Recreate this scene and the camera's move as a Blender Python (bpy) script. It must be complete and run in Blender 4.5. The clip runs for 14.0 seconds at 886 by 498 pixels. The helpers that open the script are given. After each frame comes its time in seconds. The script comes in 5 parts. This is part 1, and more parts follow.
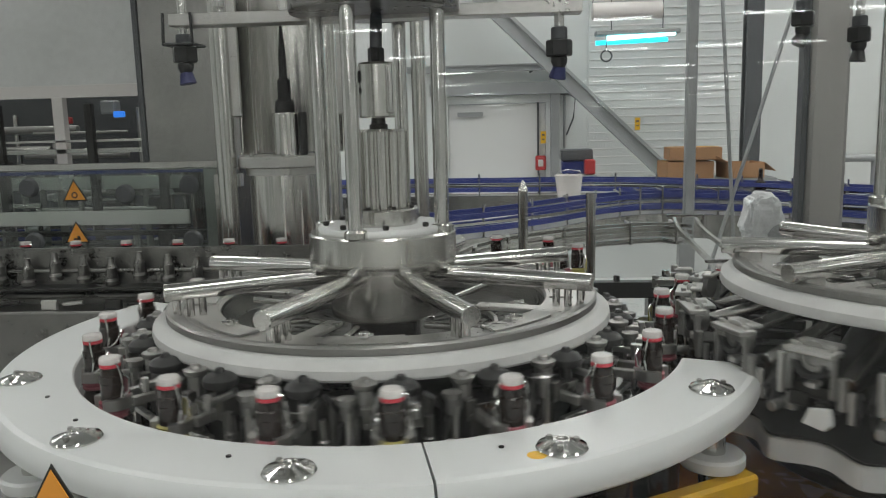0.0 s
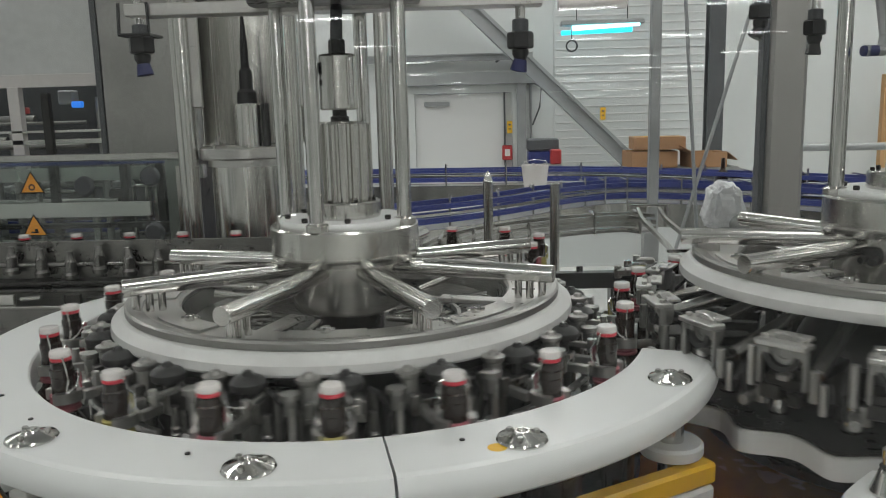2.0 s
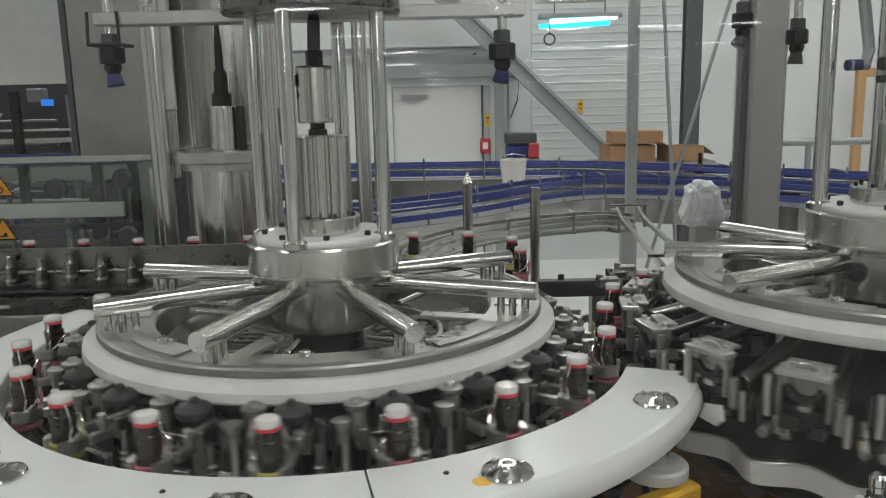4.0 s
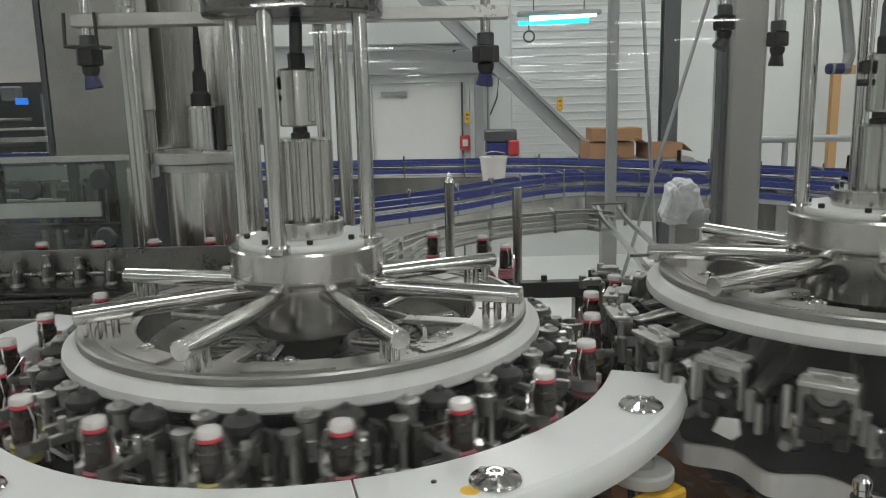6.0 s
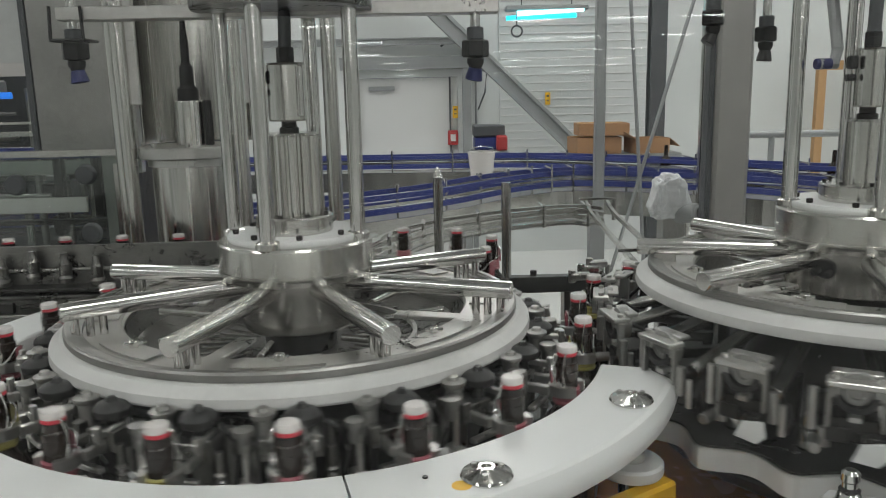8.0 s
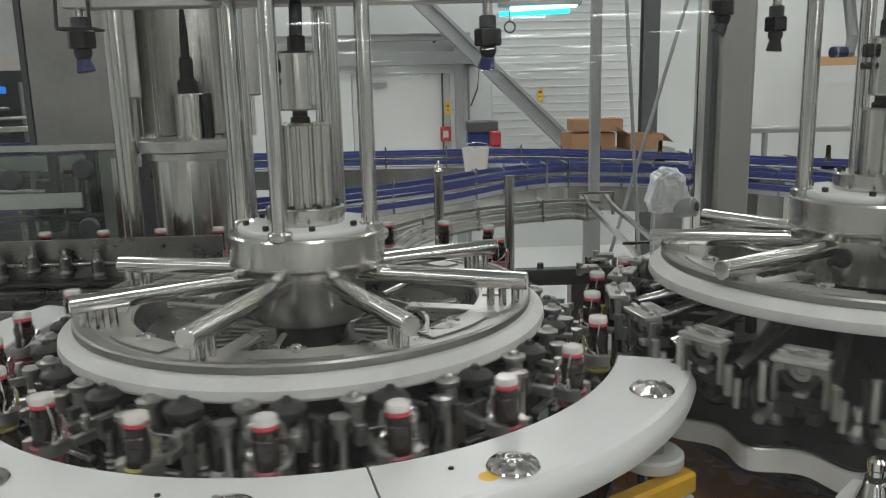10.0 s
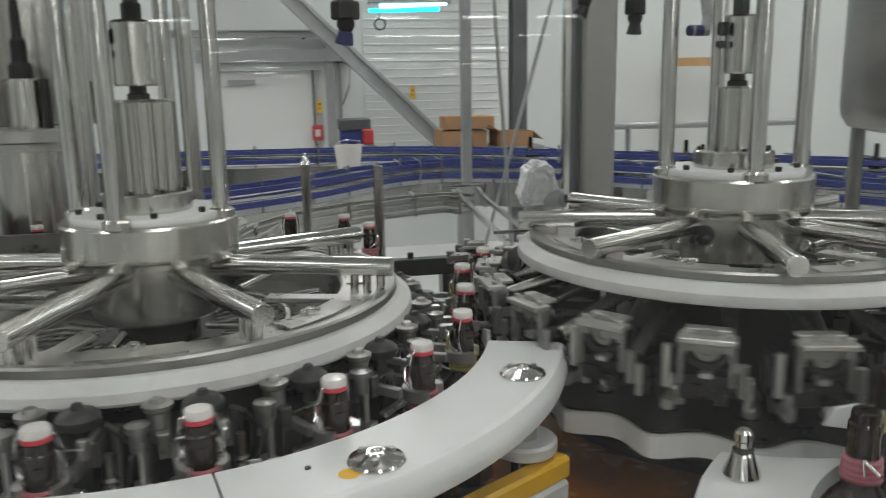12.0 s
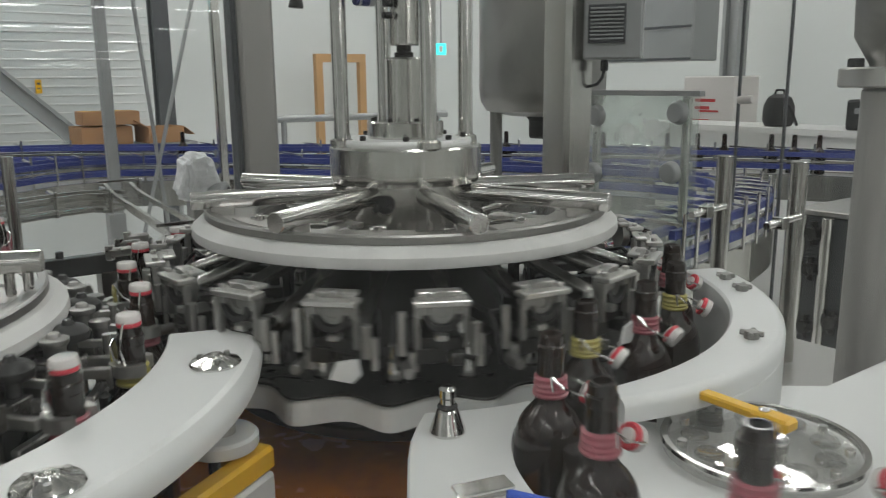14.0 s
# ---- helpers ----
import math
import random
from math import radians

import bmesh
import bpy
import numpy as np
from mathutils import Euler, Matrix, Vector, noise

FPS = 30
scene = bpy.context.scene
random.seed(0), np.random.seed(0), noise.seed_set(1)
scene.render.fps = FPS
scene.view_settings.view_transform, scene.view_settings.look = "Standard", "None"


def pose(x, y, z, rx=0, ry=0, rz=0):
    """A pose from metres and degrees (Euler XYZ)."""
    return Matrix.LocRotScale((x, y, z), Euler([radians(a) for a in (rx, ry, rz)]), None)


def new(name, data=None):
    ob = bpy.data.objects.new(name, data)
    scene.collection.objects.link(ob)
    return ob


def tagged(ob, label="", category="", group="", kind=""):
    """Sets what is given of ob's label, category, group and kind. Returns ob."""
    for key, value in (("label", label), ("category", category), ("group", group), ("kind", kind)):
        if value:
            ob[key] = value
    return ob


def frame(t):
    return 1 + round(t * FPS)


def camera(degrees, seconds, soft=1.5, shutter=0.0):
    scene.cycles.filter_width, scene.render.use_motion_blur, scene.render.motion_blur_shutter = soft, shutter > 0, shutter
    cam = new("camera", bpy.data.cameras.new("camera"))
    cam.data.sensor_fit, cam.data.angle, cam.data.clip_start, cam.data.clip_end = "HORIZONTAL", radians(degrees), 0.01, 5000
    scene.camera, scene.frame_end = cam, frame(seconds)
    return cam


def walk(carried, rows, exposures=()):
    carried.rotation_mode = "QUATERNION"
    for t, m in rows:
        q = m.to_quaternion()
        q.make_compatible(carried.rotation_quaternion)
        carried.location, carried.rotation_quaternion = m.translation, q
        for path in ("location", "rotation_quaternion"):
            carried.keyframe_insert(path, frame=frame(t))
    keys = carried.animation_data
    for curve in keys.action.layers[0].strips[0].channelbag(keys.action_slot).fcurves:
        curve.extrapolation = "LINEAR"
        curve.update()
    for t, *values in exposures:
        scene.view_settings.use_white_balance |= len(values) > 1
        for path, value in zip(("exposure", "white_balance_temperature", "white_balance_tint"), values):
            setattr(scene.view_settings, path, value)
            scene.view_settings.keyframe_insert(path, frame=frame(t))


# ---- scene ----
cam = camera(58.14, 14.0, 0.8, 0.45)
PATH = [
    (0, pose(0.2268, -1.4560, 1.3896, 80.925, 1.454, 4.280)),
    (0.5, pose(0.2383, -1.4603, 1.3920, 80.678, 1.404, 3.541)),
    (1, pose(0.2420, -1.4596, 1.3924, 80.449, 1.405, 2.908)),
    (1.5, pose(0.2380, -1.4569, 1.3938, 80.265, 1.441, 2.415)),
    (2, pose(0.2373, -1.4544, 1.3947, 80.114, 1.439, 1.975)),
    (2.5, pose(0.2346, -1.4503, 1.3952, 80.021, 1.486, 1.611)),
    (3, pose(0.2332, -1.4385, 1.3936, 79.928, 1.553, 1.199)),
    (3.2, pose(0.2320, -1.4320, 1.4040, 79.700, 1.500, 1.030)),
    (5.5, pose(0.2299, -1.4146, 1.4481, 79.126, 1.355, -0.829)),
    (6, pose(0.2231, -1.4116, 1.4482, 79.008, 1.326, -1.136)),
    (6.5, pose(0.2213, -1.4106, 1.4483, 78.926, 1.299, -1.393)),
    (7, pose(0.2186, -1.4062, 1.4475, 78.825, 1.436, -1.632)),
    (7.5, pose(0.2200, -1.4076, 1.4477, 78.718, 1.279, -1.862)),
    (8, pose(0.2194, -1.4092, 1.4481, 78.629, 1.268, -2.017)),
    (10.5, pose(0.1738, -1.3816, 1.4233, 78.422, 1.362, -3.503)),
    (11, pose(0.1887, -1.3611, 1.4061, 78.466, 1.255, -5.908)),
    (11.5, pose(0.2206, -1.3517, 1.3897, 78.432, 1.308, -7.823)),
    (12, pose(0.2091, -1.3312, 1.3921, 78.392, 1.047, -11.645)),
    (12.5, pose(0.1671, -1.2974, 1.3885, 78.288, 0.318, -20.723)),
    (13, pose(0.1696, -1.2890, 1.3785, 78.269, 0.028, -27.971)),
    (13.5, pose(0.1858, -1.2759, 1.3612, 78.174, 0.226, -32.974)),
    (14, pose(0.1974, -1.2614, 1.3438, 77.987, 0.521, -36.081)),
]
walk(cam, PATH)

# ---- light: rows of LED tubes under the hall's ceiling, plus added fill lamps ----
FLOOR, CEIL, NORTH, EAST, WEST, SOUTH = -0.5, 4.7, 8.0, 9.0, -9.0, -70.0
world = bpy.data.worlds.new("world")
scene.world = world
world.use_nodes = True
world.node_tree.nodes["Background"].inputs["Color"].default_value = (0.75, 0.82, 0.85, 1)
world.node_tree.nodes["Background"].inputs["Strength"].default_value = 0.25
scene.view_settings.exposure = -0.08
TUBES_X = (-6.0, -2.6, 0.8, 4.2, 7.4)
TUBES_Y = (6.2, 2.6, -1.0, -4.6)
for tx in TUBES_X:
    for ty, power in ((4.4, 64.0), (-2.8, 29.0 if tx < 0 else 42.0)):
        lamp = bpy.data.lights.new("tube_light", "AREA")
        lamp.shape, lamp.size, lamp.size_y = "RECTANGLE", 0.22, 5.2
        lamp.energy, lamp.color = power, (0.985, 1.0, 0.985)
        new("tube_light", lamp).matrix_world = pose(tx, ty, CEIL - 0.26)

# Added fill lamps, not fixtures: they brighten what the steel mirrors.
for tx in (-5.6, 0.8, 7.0):
    lamp = bpy.data.lights.new("tube_light", "AREA")
    lamp.shape, lamp.size, lamp.size_y = "RECTANGLE", 1.7, 8.0
    lamp.energy, lamp.color = 60.0, (0.985, 1.0, 0.985)
    new("tube_light", lamp).matrix_world = pose(tx, -13.0, CEIL - 0.3)


# ---- materials ----
def nodes_of(name):
    m = bpy.data.materials.new(name)
    m.use_nodes = True
    nt = m.node_tree
    return m, nt, nt.nodes["Principled BSDF"]


def mat(name, color, rough=0.5, metal=0.0, vary=0.12, scale=8.0, fine=90.0, bump=0.05, stretch=(1, 1, 1), rough_vary=0.12, spread=0.0, coat=0.0):
    """Colour with stains at a large and a fine scale, drawn out into streaks by stretch, roughness that follows them,
    and fine relief.
    """
    m, nt, b = nodes_of(name)
    N, L = nt.nodes.new, nt.links.new
    co = N("ShaderNodeTexCoord")
    mp = N("ShaderNodeMapping")
    mp.inputs["Scale"].default_value = stretch
    L(co.outputs["Object"], mp.inputs["Vector"])
    big, small = N("ShaderNodeTexNoise"), N("ShaderNodeTexNoise")
    big.inputs["Scale"].default_value, big.inputs["Detail"].default_value = scale, 5
    small.inputs["Scale"].default_value, small.inputs["Detail"].default_value = fine, 3
    for n in (big, small):
        L(mp.outputs["Vector"], n.inputs["Vector"])
    add = N("ShaderNodeMath")
    add.operation = "MULTIPLY_ADD"
    add.inputs[1].default_value = 0.6
    L(big.outputs["Fac"], add.inputs[0])
    half = N("ShaderNodeMath")
    half.operation = "MULTIPLY"
    half.inputs[1].default_value = 0.4
    L(small.outputs["Fac"], half.inputs[0])
    L(half.outputs[0], add.inputs[2])
    ramp = N("ShaderNodeMapRange")
    ramp.inputs["From Min"].default_value, ramp.inputs["From Max"].default_value = 0.3, 0.7
    ramp.inputs["To Min"].default_value, ramp.inputs["To Max"].default_value = 1 - vary, 1 + vary * 0.5
    L(add.outputs[0], ramp.inputs["Value"])
    value = ramp.outputs["Result"]
    if spread:
        info = N("ShaderNodeObjectInfo")
        own = N("ShaderNodeMapRange")
        own.inputs["To Min"].default_value, own.inputs["To Max"].default_value = 1 - spread, 1 + spread
        L(info.outputs["Random"], own.inputs["Value"])
        both = N("ShaderNodeMath")
        both.operation = "MULTIPLY"
        L(value, both.inputs[0])
        L(own.outputs["Result"], both.inputs[1])
        value = both.outputs[0]
    mix = N("ShaderNodeVectorMath")
    mix.operation = "SCALE"
    mix.inputs[0].default_value = color
    L(value, mix.inputs["Scale"])
    L(mix.outputs["Vector"], b.inputs["Base Color"])
    rr = N("ShaderNodeMapRange")
    rr.inputs["From Min"].default_value, rr.inputs["From Max"].default_value = 0.3, 0.7
    rr.inputs["To Min"].default_value, rr.inputs["To Max"].default_value = max(rough - rough_vary, 0.02), min(rough + rough_vary, 1)
    L(add.outputs[0], rr.inputs["Value"])
    L(rr.outputs["Result"], b.inputs["Roughness"])
    b.inputs["Metallic"].default_value = metal
    b.inputs["Coat Weight"].default_value = coat
    if bump:
        bp = N("ShaderNodeBump")
        bp.inputs["Strength"].default_value, bp.inputs["Distance"].default_value = bump, 0.002
        L(small.outputs["Fac"], bp.inputs["Height"])
        L(bp.outputs["Normal"], b.inputs["Normal"])
    return m


def glow(name, color, strength):
    m, nt, b = nodes_of(name)
    b.inputs["Base Color"].default_value = (*color, 1)
    b.inputs["Emission Color"].default_value = (*color, 1)
    b.inputs["Emission Strength"].default_value = strength
    return m


def pane_glass(name, tint, gloss=1.0, haze_share=0.03):
    """A clear sheet: what lies behind shows through, the hall mirrors in it, with a diffuse haze for dust and veiling.
    """
    m, nt, b = nodes_of(name)
    N, L = nt.nodes.new, nt.links.new
    out = nt.nodes["Material Output"]
    clear, shine, mix, edge = N("ShaderNodeBsdfTransparent"), N("ShaderNodeBsdfGlossy"), N("ShaderNodeMixShader"), N("ShaderNodeLayerWeight")
    clear.inputs["Color"].default_value = (*tint, 1)
    shine.inputs["Roughness"].default_value = 0.01
    edge.inputs["Blend"].default_value = 0.5
    power = N("ShaderNodeMath")
    power.operation = "POWER"
    power.inputs[1].default_value = 5.0
    L(edge.outputs["Facing"], power.inputs[0])
    scaled = N("ShaderNodeMath")
    scaled.operation = "MULTIPLY_ADD"
    scaled.inputs[1].default_value, scaled.inputs[2].default_value = 0.7 * gloss, 0.03 * gloss
    L(power.outputs[0], scaled.inputs[0])
    L(scaled.outputs[0], mix.inputs["Fac"])
    L(clear.outputs[0], mix.inputs[1])
    L(shine.outputs[0], mix.inputs[2])
    dust, haze, last = N("ShaderNodeTexNoise"), N("ShaderNodeBsdfDiffuse"), N("ShaderNodeMixShader")
    dust.inputs["Scale"].default_value, dust.inputs["Detail"].default_value = 3, 6
    co = N("ShaderNodeTexCoord")
    L(co.outputs["Object"], dust.inputs["Vector"])
    amount = N("ShaderNodeMapRange")
    amount.inputs["From Min"].default_value, amount.inputs["From Max"].default_value = 0.35, 0.75
    amount.inputs["To Max"].default_value = haze_share
    L(dust.outputs["Fac"], amount.inputs["Value"])
    L(amount.outputs["Result"], last.inputs["Fac"])
    L(mix.outputs[0], last.inputs[1])
    L(haze.outputs[0], last.inputs[2])
    L(last.outputs[0], out.inputs["Surface"])
    return m


# Stretched tone streaks: vertical reflections painted into the brushed colour.
STEEL = mat("brushed_reflection_steel", (0.66, 0.65, 0.62), 0.22, 1.0, 0.15, 14, 160, 0.006, (1, 1, 0.03), rough_vary=0.06)
STEEL_FLAT = mat("milled_steel", (0.60, 0.59, 0.57), 0.33, 1.0, 0.2, 9, 140, 0.012, rough_vary=0.08)
CHROME = mat("polished_steel", (0.70, 0.69, 0.67), 0.15, 1.0, 0.12, 7, 140, 0.006, rough_vary=0.05)
STEEL_DULL = mat("dull_steel", (0.36, 0.355, 0.34), 0.38, 1.0, 0.25, 5, 80, 0.08)
# Near-black: shade between and under the wheels is partly put into this colour.
STEEL_DARK = mat("dark_and_shaded_steel", (0.050, 0.048, 0.046), 0.33, 0.85, 0.35, 7, 60, 0.1)
COLUMN_STEEL = mat("satin_column_steel", (0.44, 0.43, 0.41), 0.46, 0.75, 0.15, 3, 120, 0.04, (1, 1, 0.15))
WHITE_POM = mat("white_plastic", (0.71, 0.72, 0.71), 0.33, 0, 0.07, 9, 130, 0.012, rough_vary=0.05)
WHITE_RIM = mat("white_plastic_rim", (0.60, 0.60, 0.585), 0.45, 0, 0.16, 14, 90, 0.05)
BLACK_PLASTIC = mat("black_plastic", (0.018, 0.018, 0.018), 0.4, 0, 0.3, 20, 150, 0.05)
RUBBER = mat("black_rubber", (0.02, 0.02, 0.02), 0.7, 0, 0.3, 20, 200, 0.1)
AMBER_GLASS = mat("dark_brown_glass", (0.013, 0.006, 0.004), 0.08, 0, 0.25, 12, 60, 0.012, rough_vary=0.04, spread=0.3)
CERAMIC = mat("white_ceramic", (0.66, 0.63, 0.61), 0.2, 0, 0.06, 60, 200, 0.02)
RED_RUBBER = mat("red_rubber", (0.62, 0.045, 0.07), 0.5, 0, 0.2, 60, 200, 0.05)
PINK_BAND = mat("pink_red_plastic", (0.36, 0.095, 0.12), 0.4, 0, 0.3, 50, 200, 0.05)
OLIVE_BAND = mat("olive_yellow_plastic", (0.42, 0.37, 0.10), 0.4, 0, 0.3, 50, 200, 0.05)
WIRE = mat("bright_wire", (0.78, 0.77, 0.75), 0.2, 1.0, 0.1, 50, 200, 0.0)
BLUE_RAIL = mat("blue_plastic_rail", (0.028, 0.042, 0.19), 0.42, 0, 0.2, 6, 60, 0.05, spread=0.15)
WALL_WHITE = mat("white_wall_cladding", (0.62, 0.64, 0.63), 0.55, 0, 0.07, 1.2, 30, 0.04)
DOOR_WHITE = mat("white_door_paint", (0.66, 0.66, 0.65), 0.45, 0, 0.05, 1.5, 50, 0.03)
FRAME_GREY = mat("grey_galvanised_steel", (0.34, 0.35, 0.35), 0.5, 0.5, 0.18, 6, 50, 0.06)
DARK_GREY = mat("dark_grey_paint", (0.075, 0.08, 0.085), 0.5, 0, 0.2, 4, 60, 0.05)
FLOOR_EPOXY = mat("light_grey_floor_coating", (0.76, 0.76, 0.74), 0.35, 0, 0.14, 1.4, 40, 0.06)
CEILING_MAT = mat("ceiling_sheet", (0.45, 0.46, 0.46), 0.6, 0, 0.1, 1.0, 20, 0.05)
CARDBOARD = mat("brown_cardboard", (0.36, 0.20, 0.10), 0.8, 0, 0.18, 9, 120, 0.1)
ORANGE = mat("orange_brown_tray", (0.62, 0.21, 0.02), 0.22, 0, 0.4, 7, 40, 0.08)
YELLOW = mat("yellow_plastic", (0.82, 0.47, 0.02), 0.38, 0, 0.1, 20, 120, 0.03)
WARN_ORANGE = mat("orange_warning_film", (0.80, 0.33, 0.04), 0.5, 0, 0.06, 30, 150, 0.0)
RED_PAINT = mat("red_paint", (0.45, 0.04, 0.04), 0.45, 0, 0.1, 20, 100, 0.03)
BAG_FILM = mat("white_plastic_film", (0.70, 0.71, 0.72), 0.3, 0, 0.12, 14, 80, 0.3)
GREEN_BELT = mat("dark_green_cover", (0.012, 0.035, 0.02), 0.45, 0, 0.2, 8, 80, 0.05)
BLUE_PLASTIC = mat("bright_blue_plastic", (0.03, 0.10, 0.55), 0.4, 0, 0.1, 20, 120, 0.03)
PANE = pane_glass("clear_guard_glass", (0.985, 0.985, 0.98), 0.60, 0.003)
# Clouding and veiling reflection of the sheet are mixed in as diffuse white.
PANE_HAZE = pane_glass("hazy_clear_plastic", (0.90, 0.94, 0.92), 1.2, 0.42)
# Strong upright streaks paint banded reflections that the surroundings don't give.
BARREL = mat("banded_reflection_steel", (0.72, 0.71, 0.68), 0.22, 1.0, 0.34, 20, 160, 0.012, (1, 1, 0.015), rough_vary=0.10)
# Darker copy of dull steel, with the shade of recessed parts in its colour.
SHADED_STEEL = mat("shade_toned_steel", (0.22, 0.215, 0.205), 0.32, 1.0, 0.35, 14, 110, 0.06)
SATIN = mat("satin_post_steel", (0.46, 0.45, 0.43), 0.42, 0.6, 0.2, 5, 90, 0.03, (1, 1, 0.1))
PANE_GREEN = pane_glass("greenish_guard_glass", (0.88, 0.93, 0.91), 1.4, 0.10)
CLEAR_PLASTIC = pane_glass("clear_moulded_plastic", (0.88, 0.88, 0.87), 2.2, 0.10)
TUBE_FAR = glow("far_led_tube", (0.98, 1.0, 0.97), 28.0)
PALE_GREY = mat("pale_grey_panel", (0.60, 0.61, 0.60), 0.4, 0, 0.15, 2, 40, 0.03)
PINE = mat("pale_wood", (0.46, 0.27, 0.12), 0.6, 0, 0.2, 6, 60, 0.06, (1, 1, 0.1))
TUBE_GLOW = glow("led_tube", (0.98, 1.0, 0.97), 11.0)
CYAN_GLOW = glow("cyan_tube", (0.02, 0.75, 1.0), 2.2)
CYAN_CORE = glow("cyan_tube_core", (0.35, 0.95, 1.0), 4.0)
SIGN_GLOW = glow("exit_sign_green", (0.05, 0.8, 0.75), 1.6)
BLUE_LED = glow("blue_indicator", (0.03, 0.25, 1.0), 0.5)


# ---- mesh helpers ----
class Shape:
    """Collects solids into one mesh."""

    def __init__(self):
        self.v, self.f, self.smooth = [], [], []

    def add(self, verts, faces, m=None, smooth=False):
        k = len(self.v)
        self.v += [tuple(m @ Vector(p)) if m else tuple(p) for p in verts]
        self.f += [tuple(i + k for i in face) for face in faces]
        self.smooth += [smooth] * len(faces)
        return self

    def box(self, size, at=(0, 0, 0), m=None, c=0.0015):
        """A block with chamfered edges."""
        hx, hy, hz = size[0] / 2, size[1] / 2, size[2] / 2
        c = min(c, hx * 0.45, hy * 0.45, hz * 0.45)
        bm = bmesh.new()
        bmesh.ops.create_cube(bm, size=1)
        for v in bm.verts:
            v.co = Vector((v.co.x * 2 * hx, v.co.y * 2 * hy, v.co.z * 2 * hz))
        if c > 0:
            bmesh.ops.bevel(bm, geom=list(bm.edges), offset=c, segments=1, affect="EDGES")
        bm.verts.index_update()
        base = Matrix.Translation(at)
        verts = [base @ v.co for v in bm.verts]
        faces = [[v.index for v in f.verts] for f in bm.faces]
        bm.free()
        return self.add(verts, faces, m)

    def lathe(self, profile, at=(0, 0, 0), m=None, n=48, a0=0.0, a1=360.0):
        """Turns a profile of (radius, height) about the z axis; a closed profile of an arc gets its ends shut."""
        full = abs(a1 - a0) >= 359.9
        k = n if full else n + 1
        p = len(profile)
        verts = []
        for i in range(k):
            a = radians(a0 + (a1 - a0) * i / n)
            verts += [(r * math.cos(a), r * math.sin(a), z) for r, z in profile]
        faces = []
        for i in range(n):
            j = (i + 1) % k
            faces += [(i * p + q, j * p + q, j * p + q + 1, i * p + q + 1) for q in range(p - 1)]
        if not full:
            faces += [tuple(range(p - 1))[::-1], tuple((k - 1) * p + q for q in range(p - 1))]
        t = Matrix.Translation(at)
        return self.add(verts, faces, m @ t if m else t, True)

    def rod(self, a, b, r, n=20, r2=None, c=0.0):
        """A round bar from a to b with flat, slightly chamfered ends."""
        a, b = Vector(a), Vector(b)
        d = (b - a).length
        r2 = r if r2 is None else r2
        c = c or min(r, r2) * 0.12
        m = Matrix.Translation(a) @ (b - a).to_track_quat("Z", "Y").to_matrix().to_4x4()
        return self.lathe([(0, 0), (r - c, 0), (r, c), (r2, d - c), (r2 - c, d), (0, d)], m=m, n=n)

    def path(self, points, r, n=8):
        """A bent wire or hose through the points."""
        pts = [Vector(p) for p in points]
        verts, faces = [], []
        for i, p in enumerate(pts):
            way = (pts[min(i + 1, len(pts) - 1)] - pts[max(i - 1, 0)]).normalized()
            q = way.to_track_quat("Z", "Y")
            verts += [p + q @ Vector((r * math.cos(2 * math.pi * k / n), r * math.sin(2 * math.pi * k / n), 0)) for k in range(n)]
        for i in range(len(pts) - 1):
            faces += [(i * n + k, i * n + (k + 1) % n, (i + 1) * n + (k + 1) % n, (i + 1) * n + k) for k in range(n)]
        faces += [tuple(range(n))[::-1], tuple((len(pts) - 1) * n + k for k in range(n))]
        return self.add(verts, faces, None, True)

    def slab(self, outline, z0, z1, m=None, c=0.003):
        """A flat plate with a free outline and a chamfered upper edge."""
        n = len(outline)
        cx, cy = sum(p[0] for p in outline) / n, sum(p[1] for p in outline) / n
        def inset(p, d):
            v = Vector((cx - p[0], cy - p[1]))
            v = v.normalized() * d if v.length else v
            return p[0] + v.x, p[1] + v.y
        verts = [(x, y, z0) for x, y in outline] + [(x, y, z1 - c) for x, y in outline] + [(*inset(p, c), z1) for p in outline]
        faces = [tuple(range(n))[::-1], tuple(range(2 * n, 3 * n))]
        for s in (0, n):
            faces += [(s + i, s + (i + 1) % n, s + n + (i + 1) % n, s + n + i) for i in range(n)]
        return self.add(verts, faces, m)

    def mesh(self, name, material):
        me = bpy.data.meshes.new(name)
        me.from_pydata(self.v, [], self.f)
        me.polygons.foreach_set("use_smooth", self.smooth)
        me.materials.append(material)
        bm = bmesh.new()
        bm.from_mesh(me)
        bmesh.ops.recalc_face_normals(bm, faces=bm.faces)
        for e in bm.edges:
            if len(e.link_faces) == 2:
                bend = e.calc_face_angle(0)
                small, large = sorted(f.calc_area() for f in e.link_faces)
                if bend > 0.6 or (bend > 0.2 and large > 3 * small):
                    e.smooth = False
        bm.to_mesh(me)
        bm.free()
        return me


def part(name, shape, material, parent, label="", m=None):
    """One mesh under a thing or a part. shape: a Shape, or a mesh to share."""
    ob = new(name, shape.mesh(name, material) if isinstance(shape, Shape) else shape)
    ob.parent = parent
    if m is not None:
        ob.matrix_basis = m
    return tagged(ob, label)


def thing(name, m, label, category, group="", kind=""):
    ob = new(name)
    ob.empty_display_size = 0.05
    ob.matrix_basis = m
    return tagged(ob, label, category, group, kind)


def solid(name, shape, material, label, category="", group="", kind="", m=None):
    """A thing that is one mesh."""
    ob = new(name, shape.mesh(name, material))
    if m is not None:
        ob.matrix_basis = m
    return tagged(ob, label, category, group, kind)


def polar(r, a, z=0.0):
    return Vector((r * math.cos(radians(a)), r * math.sin(radians(a)), z))


